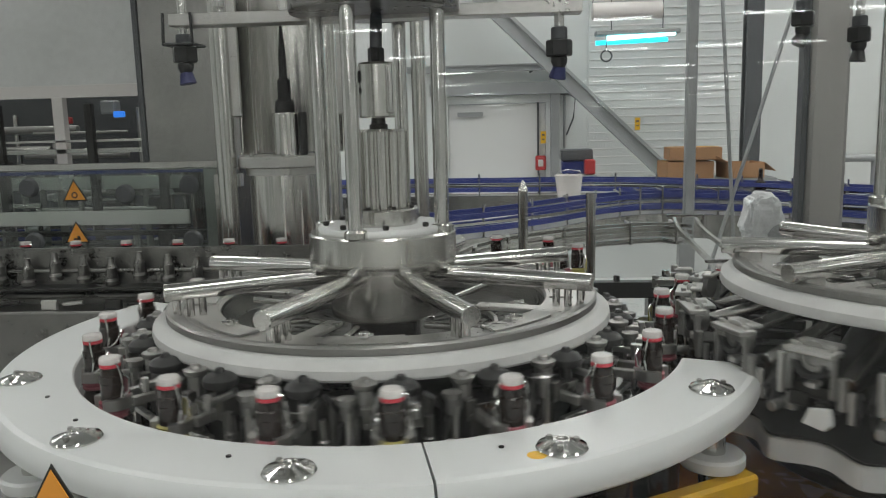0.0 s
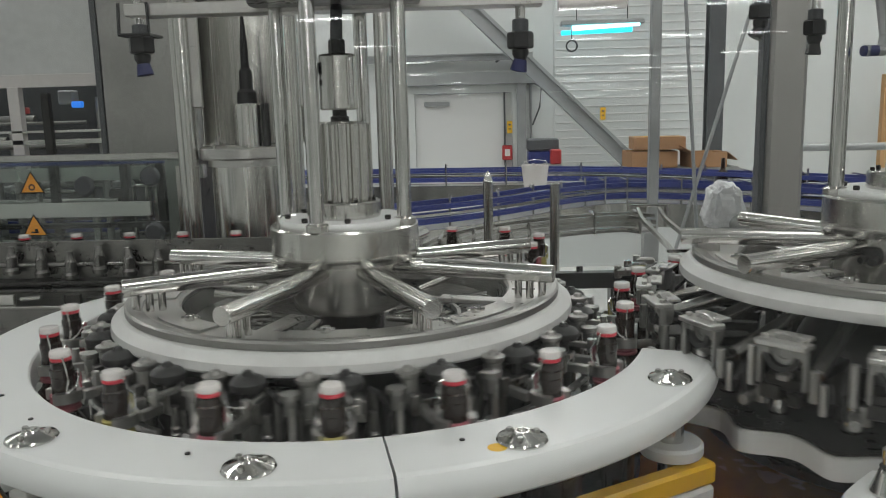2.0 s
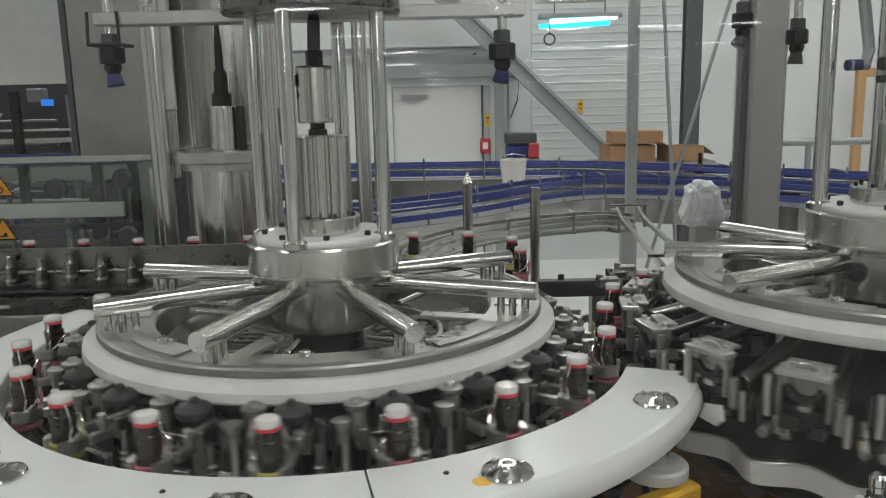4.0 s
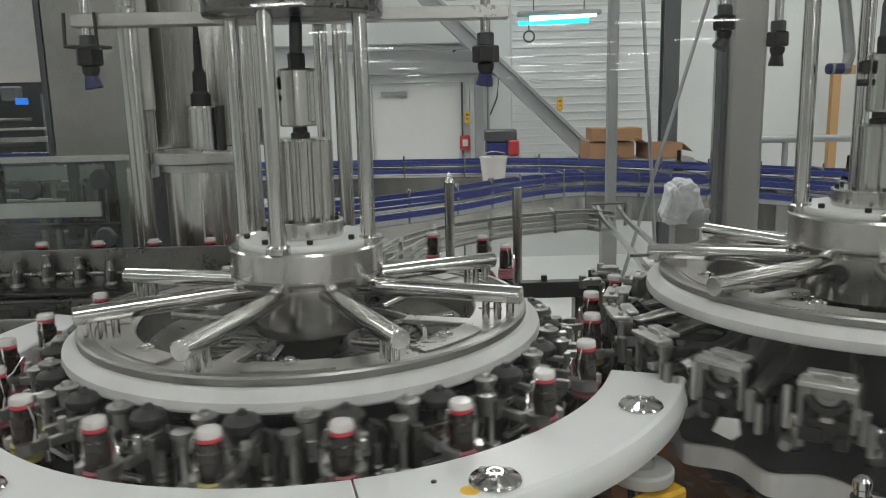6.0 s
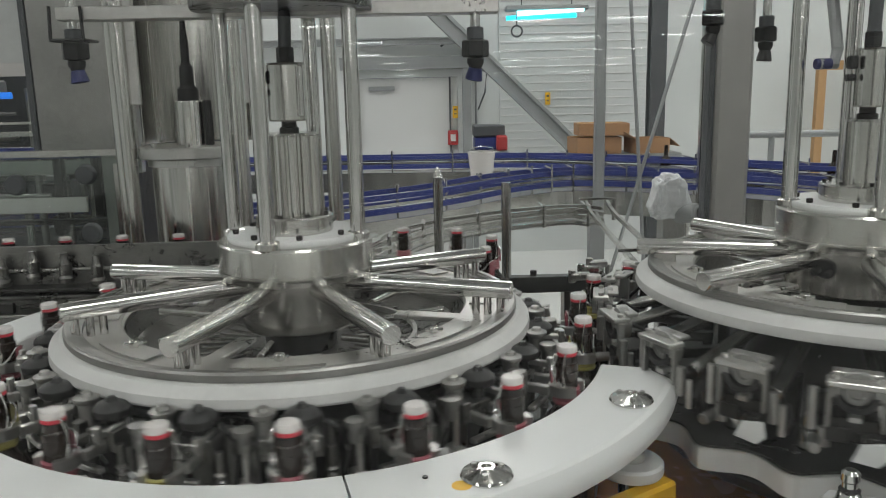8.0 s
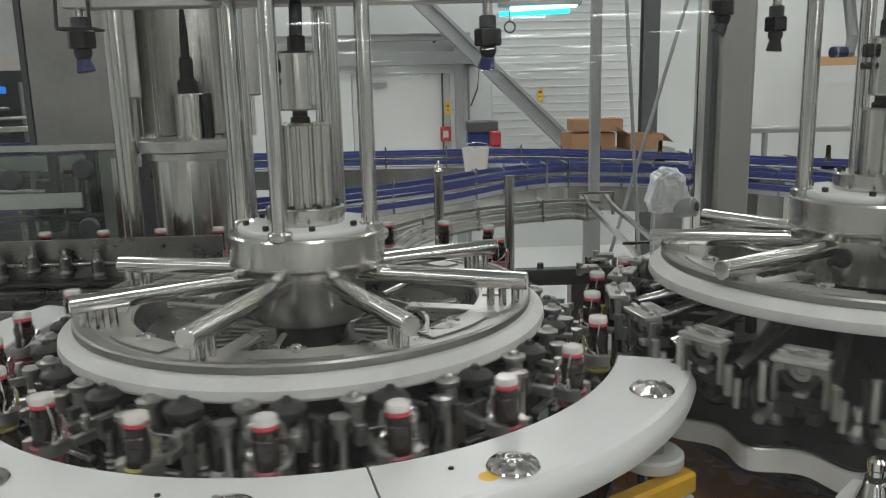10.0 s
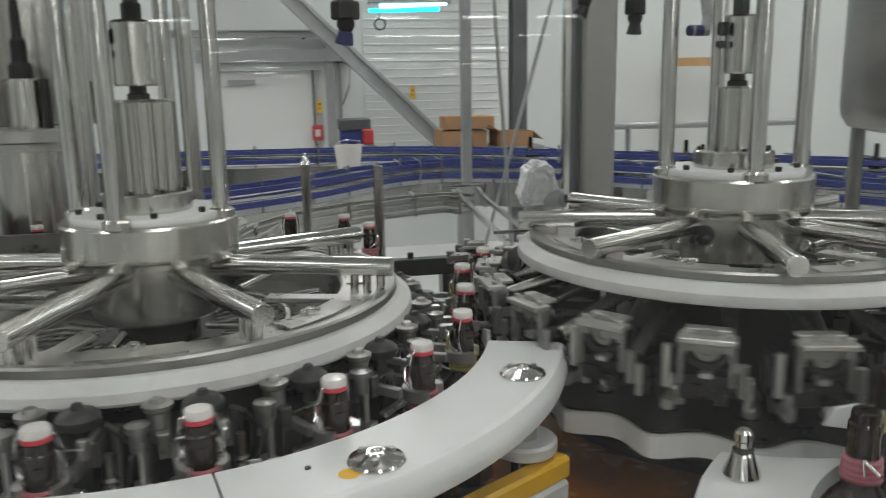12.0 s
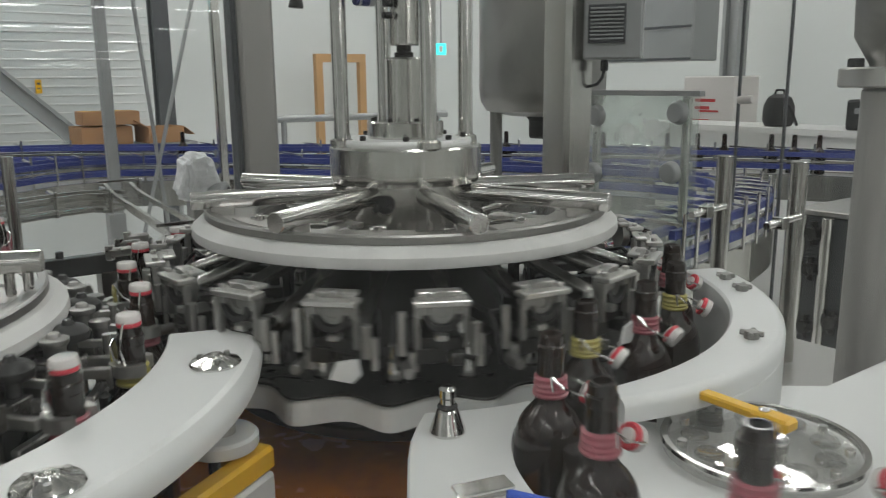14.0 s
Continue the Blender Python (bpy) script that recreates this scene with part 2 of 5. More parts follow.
# ---- the hall ----
def wall(name, size, at):
    return solid(name, Shape().box(size, at, c=0), WALL_WHITE, "white metal-clad wall of the factory hall", "wall", kind="structure")


solid("floor", Shape().box((EAST - WEST + 0.6, NORTH - SOUTH + 0.6, 0.2), ((EAST + WEST) / 2, (NORTH + SOUTH) / 2, FLOOR - 0.1), c=0), FLOOR_EPOXY,
      "light grey coated factory floor", "floor", kind="structure")
solid("ceiling", Shape().box((EAST - WEST + 0.6, NORTH - SOUTH + 0.6, 0.2), ((EAST + WEST) / 2, (NORTH + SOUTH) / 2, CEIL + 0.1), c=0), CEILING_MAT,
      "pale grey sheet-metal hall ceiling", "ceiling", kind="structure")
wall("wall_east", (0.2, NORTH - SOUTH, CEIL - FLOOR), (EAST + 0.1, (NORTH + SOUTH) / 2, (CEIL + FLOOR) / 2))
wall("wall_west", (0.2, NORTH - SOUTH, CEIL - FLOOR), (WEST - 0.1, (NORTH + SOUTH) / 2, (CEIL + FLOOR) / 2))
wall("wall_south", (EAST - WEST, 0.2, CEIL - FLOOR), ((EAST + WEST) / 2, SOUTH - 0.1, (CEIL + FLOOR) / 2))

# ---- the two cam wheels: fixed covers on a hub, under which the grippers turn ----
C2 = Vector((0.990, -0.058, 0.0))  # axis of the second wheel; the first stands at the origin
PITCH_R = 0.508
CLAMPS = 19  # clamps and pockets on the second carousel


def cam_wheel(m, label, lift, arm_turn, legs, wide, up):
    """Fixed cam plate with a white rim, a hub with eight arms, tie rods and the drive on top."""
    w = thing("cam_wheel", m, label, "machine wheel", "cam wheels")
    z = 1.049
    k_ = wide
    part("cam_plate", Shape().lathe([(0.300 * k_, z + 0.008), (0.361 * k_, z + 0.008), (0.361 * k_, z + 0.022), (0.302 * k_, z + 0.022), (0.298 * k_, z + 0.018), (0.300 * k_, z + 0.008)], n=96), STEEL_FLAT, w)
    part("rim", Shape().lathe([(0.385 * k_, z - 0.012), (0.414 * k_, z - 0.012), (0.416 * k_, z - 0.008), (0.414 * k_, z + 0.004), (0.398 * k_, z + 0.016), (0.392 * k_, z + 0.018), (0.385 * k_, z + 0.018), (0.385 * k_, z - 0.012)], n=120), WHITE_RIM, w, "off-white plastic rim")
    part("lip", Shape().lathe([(0.362 * k_, z + 0.008), (0.3915 * k_, z + 0.019), (0.3915 * k_, z + 0.029), (0.388 * k_, z + 0.032), (0.379 * k_, z + 0.032), (0.378 * k_, z + 0.029), (0.372 * k_, z + 0.029), (0.371 * k_, z + 0.026), (0.362 * k_, z + 0.026), (0.362 * k_, z + 0.008)], n=120), STEEL_DULL, w)
    # Bowl and ribs take the darker steel, so their shade is coloured in.
    part("bowl", Shape().lathe([(0.297 * k_, z + 0.012), (0.285 * k_, z - 0.020), (0.19 * k_, z - 0.048), (0.067, z - 0.053), (0.067, z - 0.059), (0.19 * k_, z - 0.054), (0.29 * k_, z - 0.026), (0.297 * k_, z + 0.012)], n=96), SHADED_STEEL, w, "inner bowl in shade-darkened steel")
    rib = Shape().box((0.085 * k_, 0.004, 0.004), (0.148 * k_, 0, z - 0.0475), c=0.001).mesh("bowl_rib", SHADED_STEEL)
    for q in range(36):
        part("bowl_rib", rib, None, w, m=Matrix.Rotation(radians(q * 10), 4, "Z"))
    part("bowl_ring", Shape().lathe([(0.205 * k_, z - 0.040), (0.212 * k_, z - 0.038), (0.212 * k_, z - 0.030), (0.205 * k_, z - 0.030), (0.205 * k_, z - 0.040)], n=80), STEEL_FLAT, w)
    for q in range(4):
        part("spoke", Shape().box((0.13 * k_, 0.030, 0.008), (0.25 * k_, 0, z + 0.013)), STEEL_FLAT, w, m=Matrix.Rotation(radians(arm_turn + 45 * 2 * q), 4, "Z"))
    hr = 0.100 if legs else 0.116
    part("hub", Shape().lathe([(0, z - 0.012), (hr - 0.004, z - 0.012), (hr, z - 0.008), (hr, z + 0.068 + up), (0, z + 0.070 + up)], n=64), STEEL, w)
    # Near-black neck stands in for the shaded gap below the hub.
    part("hub_neck", Shape().lathe([(0, z - 0.056), (0.066, z - 0.056), (0.066, z - 0.012), (0, z - 0.012)], n=48), STEEL_DARK, w, "dark neck in place of the shaded gap under the hub")
    part("collar", Shape().lathe([(0, z + up + 0.068), (0.132, z + up + 0.068), (0.136, z + up + 0.078), (0.136, z + up + 0.084), (0.1345, z + up + 0.0845), (0.1345, z + up + 0.0865), (0.136, z + up + 0.087), (0.136, z + up + 0.128), (0.133, z + up + 0.132), (0, z + up + 0.132)], n=80), STEEL, w)
    part("spacer", Shape().lathe([(0, z + up + 0.132), (0.116, z + up + 0.132), (0.118, z + up + 0.135), (0.118, z + up + 0.140), (0.116, z + up + 0.143), (0, z + up + 0.143)], n=64), WHITE_POM, w, "white plastic spacer disc")
    part("flange", Shape().lathe([(0, z + up + 0.143), (0.066, z + up + 0.143), (0.068, z + up + 0.146), (0.068, z + up + 0.170), (0.065, z + up + 0.173), (0, z + up + 0.173)], n=48), STEEL, w)
    for k in range(8):
        part("bolt", Shape().rod((0, 0, z + up + 0.143), (0, 0, z + up + 0.151), 0.0055, 8), STEEL_DARK, w, m=Matrix.Translation(polar(0.103, k * 45 + 12)))
        part("bolt", Shape().rod((0, 0, z + up + 0.173), (0, 0, z + up + 0.179), 0.004, 8), STEEL_DARK, w, m=Matrix.Translation(polar(0.060, k * 45 + 30)))
        part("hub_screw", Shape().rod((0, 0, z - 0.052), (0, 0, z - 0.040), 0.006, 8), CHROME, w, m=Matrix.Translation(polar(0.112, k * 45)))
    top = z + up + (0.312 if legs else 0.278)  # upper end of the drive cylinder
    dr, ur = (0.047, 0.034) if legs else (0.035, 0.027)
    drive = Shape()
    # Flutes on the first drive model the tie rods' reflections as shape.
    for k in range(14 if legs else 0):
        a = k * 360 / 14
        drive.rod(polar(0.046, a, z + up + 0.173), polar(0.046, a, top), 0.0085, 10)
    drive.lathe([(0, z + up + 0.173), (dr, z + up + 0.173), (dr, top), (dr - 0.003, top + 0.004), (0, top + 0.004)], n=32)
    part("drive_cylinder", drive, STEEL, w)
    part("neck", Shape().lathe([(0, top + 0.002), (0.017, top + 0.002), (0.017, top + 0.012), (0.013, top + 0.014), (0.013, top + 0.026), (0, top + 0.026)], n=24), STEEL_DARK, w)
    part("upper_cylinder", Shape().lathe([(0, top + 0.024), (ur - 0.002, top + 0.024), (ur, top + 0.027), (ur, top + 0.118), (ur - 0.003, top + 0.122), (0, top + 0.122)], n=40), STEEL, w)
    part("side_tube", Shape().rod((0.026, -0.024, top + 0.032), (0.026, -0.024, top + 0.116), 0.007, 12), CHROME, w)
    part("sensor", Shape().box((0.016, 0.016, 0.022), (-0.040, -0.014, top + 0.098), c=0.003).rod((-0.05, -0.014, top + 0.073), (-0.034, -0.014, top + 0.073), 0.006, 10), BLACK_PLASTIC, w)
    part("hose_nut", Shape().rod((0, 0, top + 0.122), (0, 0, top + 0.148), 0.015, 6), BLACK_PLASTIC, w)
    part("hose", Shape().path([(0, 0, top + 0.143), (0.002, 0.002, top + 0.198), (0.004, 0.004, top + 0.288), (0.0, 0.0, top + 0.348)], 0.011, 12), DARK_GREY, w)
    part("hose_clamp", Shape().rod((0, 0, top + 0.213), (0, 0, top + 0.238), 0.026, 20), BLACK_PLASTIC, w)
    for k, a in enumerate((-14, 76, 166, 256)):
        rod = part("tie_rod", Shape().rod((0, 0, z + up + 0.132), (0, 0, z + 0.86), 0.0135, 24), CHROME, w, m=Matrix.Translation(polar(0.117, a)))
        part("foot_ring", Shape().lathe([(0.0136, z + up + 0.132), (0.021, z + up + 0.132), (0.021, z + up + 0.142), (0.0136, z + up + 0.146)], n=24), STEEL, rod)
    # The plate's shaded underside is painted by the darker steel.
    part("top_plate", Shape().lathe([(0, z + 0.535 + lift), (0.15, z + 0.535 + lift), (0.152, z + 0.538 + lift), (0.152, z + 0.558 + lift), (0, z + 0.560 + lift)], n=64), SHADED_STEEL, w)
    high = 0.066 if legs else 0.048
    for k in range(8):
        a = arm_turn + k * 45
        t = Matrix.Rotation(radians(a), 4, "Z")
        arm = part("arm", Shape().rod((0.066, 0, z + high + 0.004), (0.392 if legs else 0.376, 0, z + high), 0.0155, 28, c=0.0015), CHROME, w, m=t)
        if legs:
            for r in (0.330, 0.350, 0.372):
                part("leg", Shape().rod((r, 0, z + 0.021), (r, 0, z + high - 0.008), 0.0068, 14), CHROME, arm)
        else:
            part("leg", Shape().box((0.04, 0.018, 0.022), (0.325, 0, z + 0.028)), STEEL_FLAT, arm)
    for k in range(8):
        a = arm_turn + 21 + k * 45
        part("cover_plate", Shape().lathe([(0.308 * k_, z + 0.0225), (0.350 * k_, z + 0.0225), (0.350 * k_, z + 0.026), (0.308 * k_, z + 0.026), (0.308 * k_, z + 0.0225)], n=12, a0=a - 11, a1=a + 11), STEEL_FLAT, w)
        p = polar(0.322 * k_, a)
        part("clamp_screw", Shape().rod((p.x, p.y, z + 0.026), (p.x, p.y, z + 0.036), 0.008, 10).rod((p.x - 0.014, p.y, z + 0.031), (p.x + 0.014, p.y, z + 0.031), 0.003, 8), CHROME, w)
    for k in range(8):
        a = arm_turn + 8 + k * 45
        part("inner_tube", Shape().rod(polar(0.155, a, z - 0.004), polar(0.262 * k_, a + 5, z + 0.010), 0.0065, 12), CHROME, w)
    # port in the hub
    way = arm_turn - 22.5 if legs else arm_turn - 168
    port = part("port", Shape().rod(polar(hr - 0.010, way, z + 0.038), polar(hr + 0.006, way, z + 0.038), 0.017, 20), BLACK_PLASTIC, w, "black cable port")
    for q in (-5, 4):
        part("plug", Shape().rod(polar(hr, way + q, z + 0.036), polar(hr + 0.022, way + q, z + 0.032), 0.006, 12), RUBBER, port)
    return w


cam_wheel(pose(0, 0, 0), "stainless cam wheel with eight polished arms and white plastic rim", 0.0, -18, True, 1.0, 0.0145)
cam_wheel(pose(C2.x, C2.y, 0.051), "stainless cam wheel with low polished arms and white plastic rim", 0.11, 27, False, 0.908, 0.0)


# ---- the turning carousels with their grippers ----
def arc_prism(r0, r1, a0, a1, z0, z1, n, at):
    return Shape().lathe([(r0, z0), (r1, z0), (r1, z1), (r0, z1), (r0, z0)], at=at, n=n, a0=a0, a1=a1)


def neck_carousel():
    """Turning plate with twenty neck grippers."""
    w = thing("gripper_carousel", pose(0, 0, 0), "turning steel carousel with twenty neck grippers under the cam wheel", "carousel")
    # Inner parts take the dark steel whose colour carries their shade.
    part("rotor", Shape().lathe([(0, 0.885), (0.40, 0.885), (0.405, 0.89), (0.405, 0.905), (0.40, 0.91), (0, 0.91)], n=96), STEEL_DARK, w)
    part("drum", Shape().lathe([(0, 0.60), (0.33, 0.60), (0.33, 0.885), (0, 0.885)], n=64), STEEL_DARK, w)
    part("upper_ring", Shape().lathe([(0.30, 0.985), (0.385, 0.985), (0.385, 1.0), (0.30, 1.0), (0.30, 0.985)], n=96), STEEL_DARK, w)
    R = PITCH_R
    body = Shape().box((0.085, 0.046, 0.022), (0.405, 0, 0.994)).box((0.03, 0.03, 0.09), (0.392, 0.0, 0.945)).box((0.05, 0.014, 0.03), (0.43, 0.034, 1.000)).box((0.05, 0.014, 0.03), (0.43, -0.034, 1.000))
    body.rod((0.42, 0.05, 0.912), (0.42, 0.05, 1.02), 0.008, 12).rod((0.42, -0.05, 0.912), (0.42, -0.05, 1.02), 0.008, 12)
    # Gripper zone's shade comes from the darker steel colour.
    body = body.mesh("gripper_body", SHADED_STEEL)
    jaw = Shape()
    for s in (1, -1):
        jaw.lathe([(0.0185, 0.984), (0.028, 0.984), (0.028, 1.000), (0.0185, 1.000), (0.0185, 0.984)], at=(R, 0, 0), n=10, a0=s * 40, a1=s * 165)
        jaw.box((0.05, 0.010, 0.014), (R - 0.045, s * 0.022, 0.992))
    jaw = jaw.mesh("jaw", STEEL_FLAT)
    low = Shape()
    for s in (1, -1):
        low.lathe([(0.046, 0.905), (0.056, 0.905), (0.056, 0.925), (0.046, 0.925), (0.046, 0.905)], at=(R, 0, 0), n=10, a0=s * 100, a1=s * 175)
    low = low.mesh("body_jaw", BLACK_PLASTIC)
    cap = Shape().lathe([(0, 1.0), (0.013, 1.0), (0.013, 1.034), (0.016, 1.036), (0.0175, 1.039), (0.0175, 1.043), (0.009, 1.045), (0.007, 1.050), (0, 1.051)], at=(0.430, -0.036, 0), n=20)
    cap.lathe([(0, 1.0), (0.010, 1.0), (0.010, 1.020), (0.014, 1.022), (0.014, 1.030), (0, 1.032)], at=(0.450, -0.060, 0), n=16)
    cap = cap.mesh("cam_roller", STEEL_DULL)
    knob = Shape().lathe([(0, 1.0), (0.010, 1.0), (0.008, 1.026), (0.0235, 1.026), (0.0255, 1.031), (0.0250, 1.037), (0.0190, 1.043), (0.008, 1.046), (0.0055, 1.052), (0, 1.053)], at=(0.430, 0.014, 0), n=20)
    knob = knob.mesh("knob", BLACK_PLASTIC)
    spring = Shape()
    for k in range(5):
        spring.lathe([(0.006, 0.93 + k * 0.009), (0.0095, 0.933 + k * 0.009), (0.006, 0.936 + k * 0.009), (0.006, 0.93 + k * 0.009)], at=(0.452, 0.050, 0), n=12)
    spring = spring.rod((0.452, 0.050, 0.91), (0.452, 0.050, 1.0), 0.006, 10).mesh("spring_pin", SHADED_STEEL)
    link = Shape().box((0.060, 0.008, 0.010), (0.448, 0.030, 1.014), c=0.002).box((0.012, 0.055, 0.008), (0.462, -0.004, 0.960), c=0.002).rod((0.470, 0.030, 1.004), (0.470, 0.030, 1.026), 0.006, 10).rod((0.455, -0.058, 0.93), (0.455, -0.058, 1.012), 0.005, 10).box((0.03, 0.018, 0.012), (0.455, -0.060, 0.955), c=0.002).mesh("link", STEEL_FLAT)
    hose = Shape().path([(0.39, 0.06, 0.92), (0.41, 0.072, 0.96), (0.43, 0.070, 1.0), (0.44, 0.058, 1.02), (0.43, 0.044, 1.025)], 0.004, 8).path([(0.40, -0.07, 0.91), (0.44, -0.075, 0.94), (0.45, -0.070, 0.99), (0.43, -0.05, 1.01)], 0.004, 8).mesh("air_hose", RUBBER)
    wear = Shape().box((0.004, 0.034, 0.030), (0.447, 0.066, 0.945), c=0.001).mesh("wear_plate", WHITE_POM)
    for k in range(20):
        t = Matrix.Rotation(radians(18 * k), 4, "Z")
        g = part("gripper", body, None, w, m=t)
        part("jaw", jaw, None, g)
        part("body_jaw", low, None, g)
        part("cam_roller", cap, None, g, "polished roller")
        part("knob", knob, None, g, "black plastic knob")
        part("spring_pin", spring, None, g)
        part("link", link, None, g)
        part("air_hose", hose, None, g, "thin black hose")
        if k % 3 == 0:
            part("wear_plate", wear, None, g, "white plastic wear plate")
    return w


def wavy_disc(r, depth, n, z0, z1):
    """A flat disc whose outline dips inwards in n round pockets."""
    def edge_at(a):
        f = 0.5 + 0.5 * math.cos(radians(a * n))
        return r + depth * (1 - 2 * f ** 0.8)
    return Shape().slab([tuple(polar(edge_at(k * 360 / (n * 12)), k * 360 / (n * 12)).to_2d()) for k in range(n * 12)], z0, z1, c=0.0012)


def clamp_carousel():
    """Turning plate with open clamps on slanting arms."""
    w = thing("clamp_carousel", pose(C2.x, C2.y, 0), "turning steel carousel with open clamps over a white plastic star", "carousel")
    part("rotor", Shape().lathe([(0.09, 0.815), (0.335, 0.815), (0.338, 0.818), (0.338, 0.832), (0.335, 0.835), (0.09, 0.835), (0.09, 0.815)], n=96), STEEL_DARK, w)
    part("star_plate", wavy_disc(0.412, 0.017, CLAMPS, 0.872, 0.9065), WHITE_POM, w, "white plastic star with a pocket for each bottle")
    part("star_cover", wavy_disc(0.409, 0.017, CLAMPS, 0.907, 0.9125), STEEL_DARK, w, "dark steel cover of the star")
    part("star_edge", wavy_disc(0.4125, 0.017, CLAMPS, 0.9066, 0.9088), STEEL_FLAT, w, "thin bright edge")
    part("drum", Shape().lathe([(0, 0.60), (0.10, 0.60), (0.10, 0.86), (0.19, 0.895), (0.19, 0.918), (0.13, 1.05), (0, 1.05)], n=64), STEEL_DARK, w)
    bar = Shape().box((0.030, 0.074, 0.008), (0.440, 0, 1.060)).box((0.020, 0.060, 0.006), (0.418, 0, 1.067)).rod((0.440, 0.028, 1.062), (0.440, 0.028, 1.070), 0.005, 10).rod((0.440, -0.028, 1.062), (0.440, -0.028, 1.070), 0.005, 10)
    legs = Shape().box((0.012, 0.006, 0.058), (0.440, 0.033, 1.026)).box((0.012, 0.006, 0.058), (0.440, -0.033, 1.026)).box((0.008, 0.012, 0.016), (0.442, 0.024, 1.047)).box((0.008, 0.012, 0.016), (0.442, -0.024, 1.047)).rod((0.44, 0.046, 0.985), (0.44, 0.046, 1.03), 0.007, 10).rod((0.425, -0.047, 0.97), (0.46, -0.047, 0.97), 0.008, 10).mesh("clamp_leg", STEEL_DULL)
    bar = bar.mesh("clamp_frame", STEEL_FLAT)
    facing = Matrix.Translation((0.430, 0, 1.046)) @ Matrix.Rotation(radians(90), 4, "Z") @ Matrix.Rotation(radians(90), 4, "X")
    u = Shape().lathe([(0.0185, 0.002), (0.0265, 0.002), (0.0265, 0.017), (0.0185, 0.017), (0.0185, 0.002)], n=20, a0=185, a1=355, m=facing).mesh("clamp_pad", RUBBER)
    shell = Shape().lathe([(0, -0.012), (0.027, -0.012), (0.027, 0.002), (0.026, 0.005), (0.018, 0.005), (0.016, 0.010), (0.009, 0.010), (0.008, 0.007), (0, 0.007)], n=28, m=facing).mesh("clamp_shell", STEEL_DULL)
    insert = Shape().box((0.020, 0.016, 0.010), (0.432, 0.0, 1.010), c=0.002).rod((0.428, -0.052, 0.985), (0.428, -0.052, 1.045), 0.006, 10).rod((0.43, 0.054, 0.965), (0.43, 0.054, 1.01), 0.005, 10).mesh("insert", STEEL_FLAT)
    tubing = Shape().path([(0.40, 0.05, 1.00), (0.43, 0.066, 0.985), (0.42, 0.060, 0.968), (0.38, 0.03, 0.965)], 0.004, 8).path([(0.37, -0.03, 1.02), (0.40, -0.06, 1.03), (0.43, -0.064, 1.0), (0.43, -0.058, 0.965)], 0.0035, 8).mesh("air_hose", RUBBER)
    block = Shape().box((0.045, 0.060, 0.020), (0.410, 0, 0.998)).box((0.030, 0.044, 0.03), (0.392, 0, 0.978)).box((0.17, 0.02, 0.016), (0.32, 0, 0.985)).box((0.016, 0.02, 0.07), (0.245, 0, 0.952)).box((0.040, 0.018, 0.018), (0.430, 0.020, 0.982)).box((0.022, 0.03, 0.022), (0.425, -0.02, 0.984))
    # Blocks under the wheel are darkened through the steel's colour.
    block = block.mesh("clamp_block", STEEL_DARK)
    arm = Shape().rod((0.400, 0.030, 1.010), (0.19, 0.014, 1.082), 0.012, 16).mesh("slant_arm", STEEL)
    pin = Shape().lathe([(0, 0.913), (0.015, 0.913), (0.017, 0.918), (0.015, 0.944), (0.010, 0.948), (0.010, 0.966), (0.007, 0.970), (0, 0.971)], at=(0.330, 0.055, 0), n=14).mesh("guide_pin", CHROME)
    stub = Shape().lathe([(0, 0.962), (0.009, 0.962), (0.009, 0.984), (0.007, 0.988), (0, 0.989)], at=(0.425, -0.036, 0), n=14).mesh("roller", STEEL_DULL)
    upright = Matrix.Translation((0.4535, 0.020, 0.972)) @ Matrix.Rotation(radians(90), 4, "Z") @ Matrix.Rotation(radians(90), 4, "X")
    flag = Shape().slab([(-0.022, -0.014), (0.010, -0.018), (0.022, -0.006), (0.018, 0.016), (-0.012, 0.010)], -0.002, 0.003, m=upright, c=0.001).mesh("white_stop", WHITE_POM)
    for k in range(CLAMPS):
        t = Matrix.Rotation(2 * math.pi * k / CLAMPS, 4, "Z")
        g = part("clamp", block, None, w, m=t)
        part("clamp_frame", bar, None, g)
        part("clamp_leg", legs, None, g)
        part("clamp_pad", u, None, g, "black rubber pad")
        part("clamp_shell", shell, None, g)
        part("insert", insert, None, g)
        part("air_hose", tubing, None, g, "thin black hose")
        part("slant_arm", arm, None, g)
        part("guide_pin", pin, None, g)
        part("roller", stub, None, g)
        if k % 4 in (0, 3):
            part("white_stop", flag, None, g, "white plastic stop")
    return w


carousel_1 = neck_carousel()
carousel_2 = clamp_carousel()


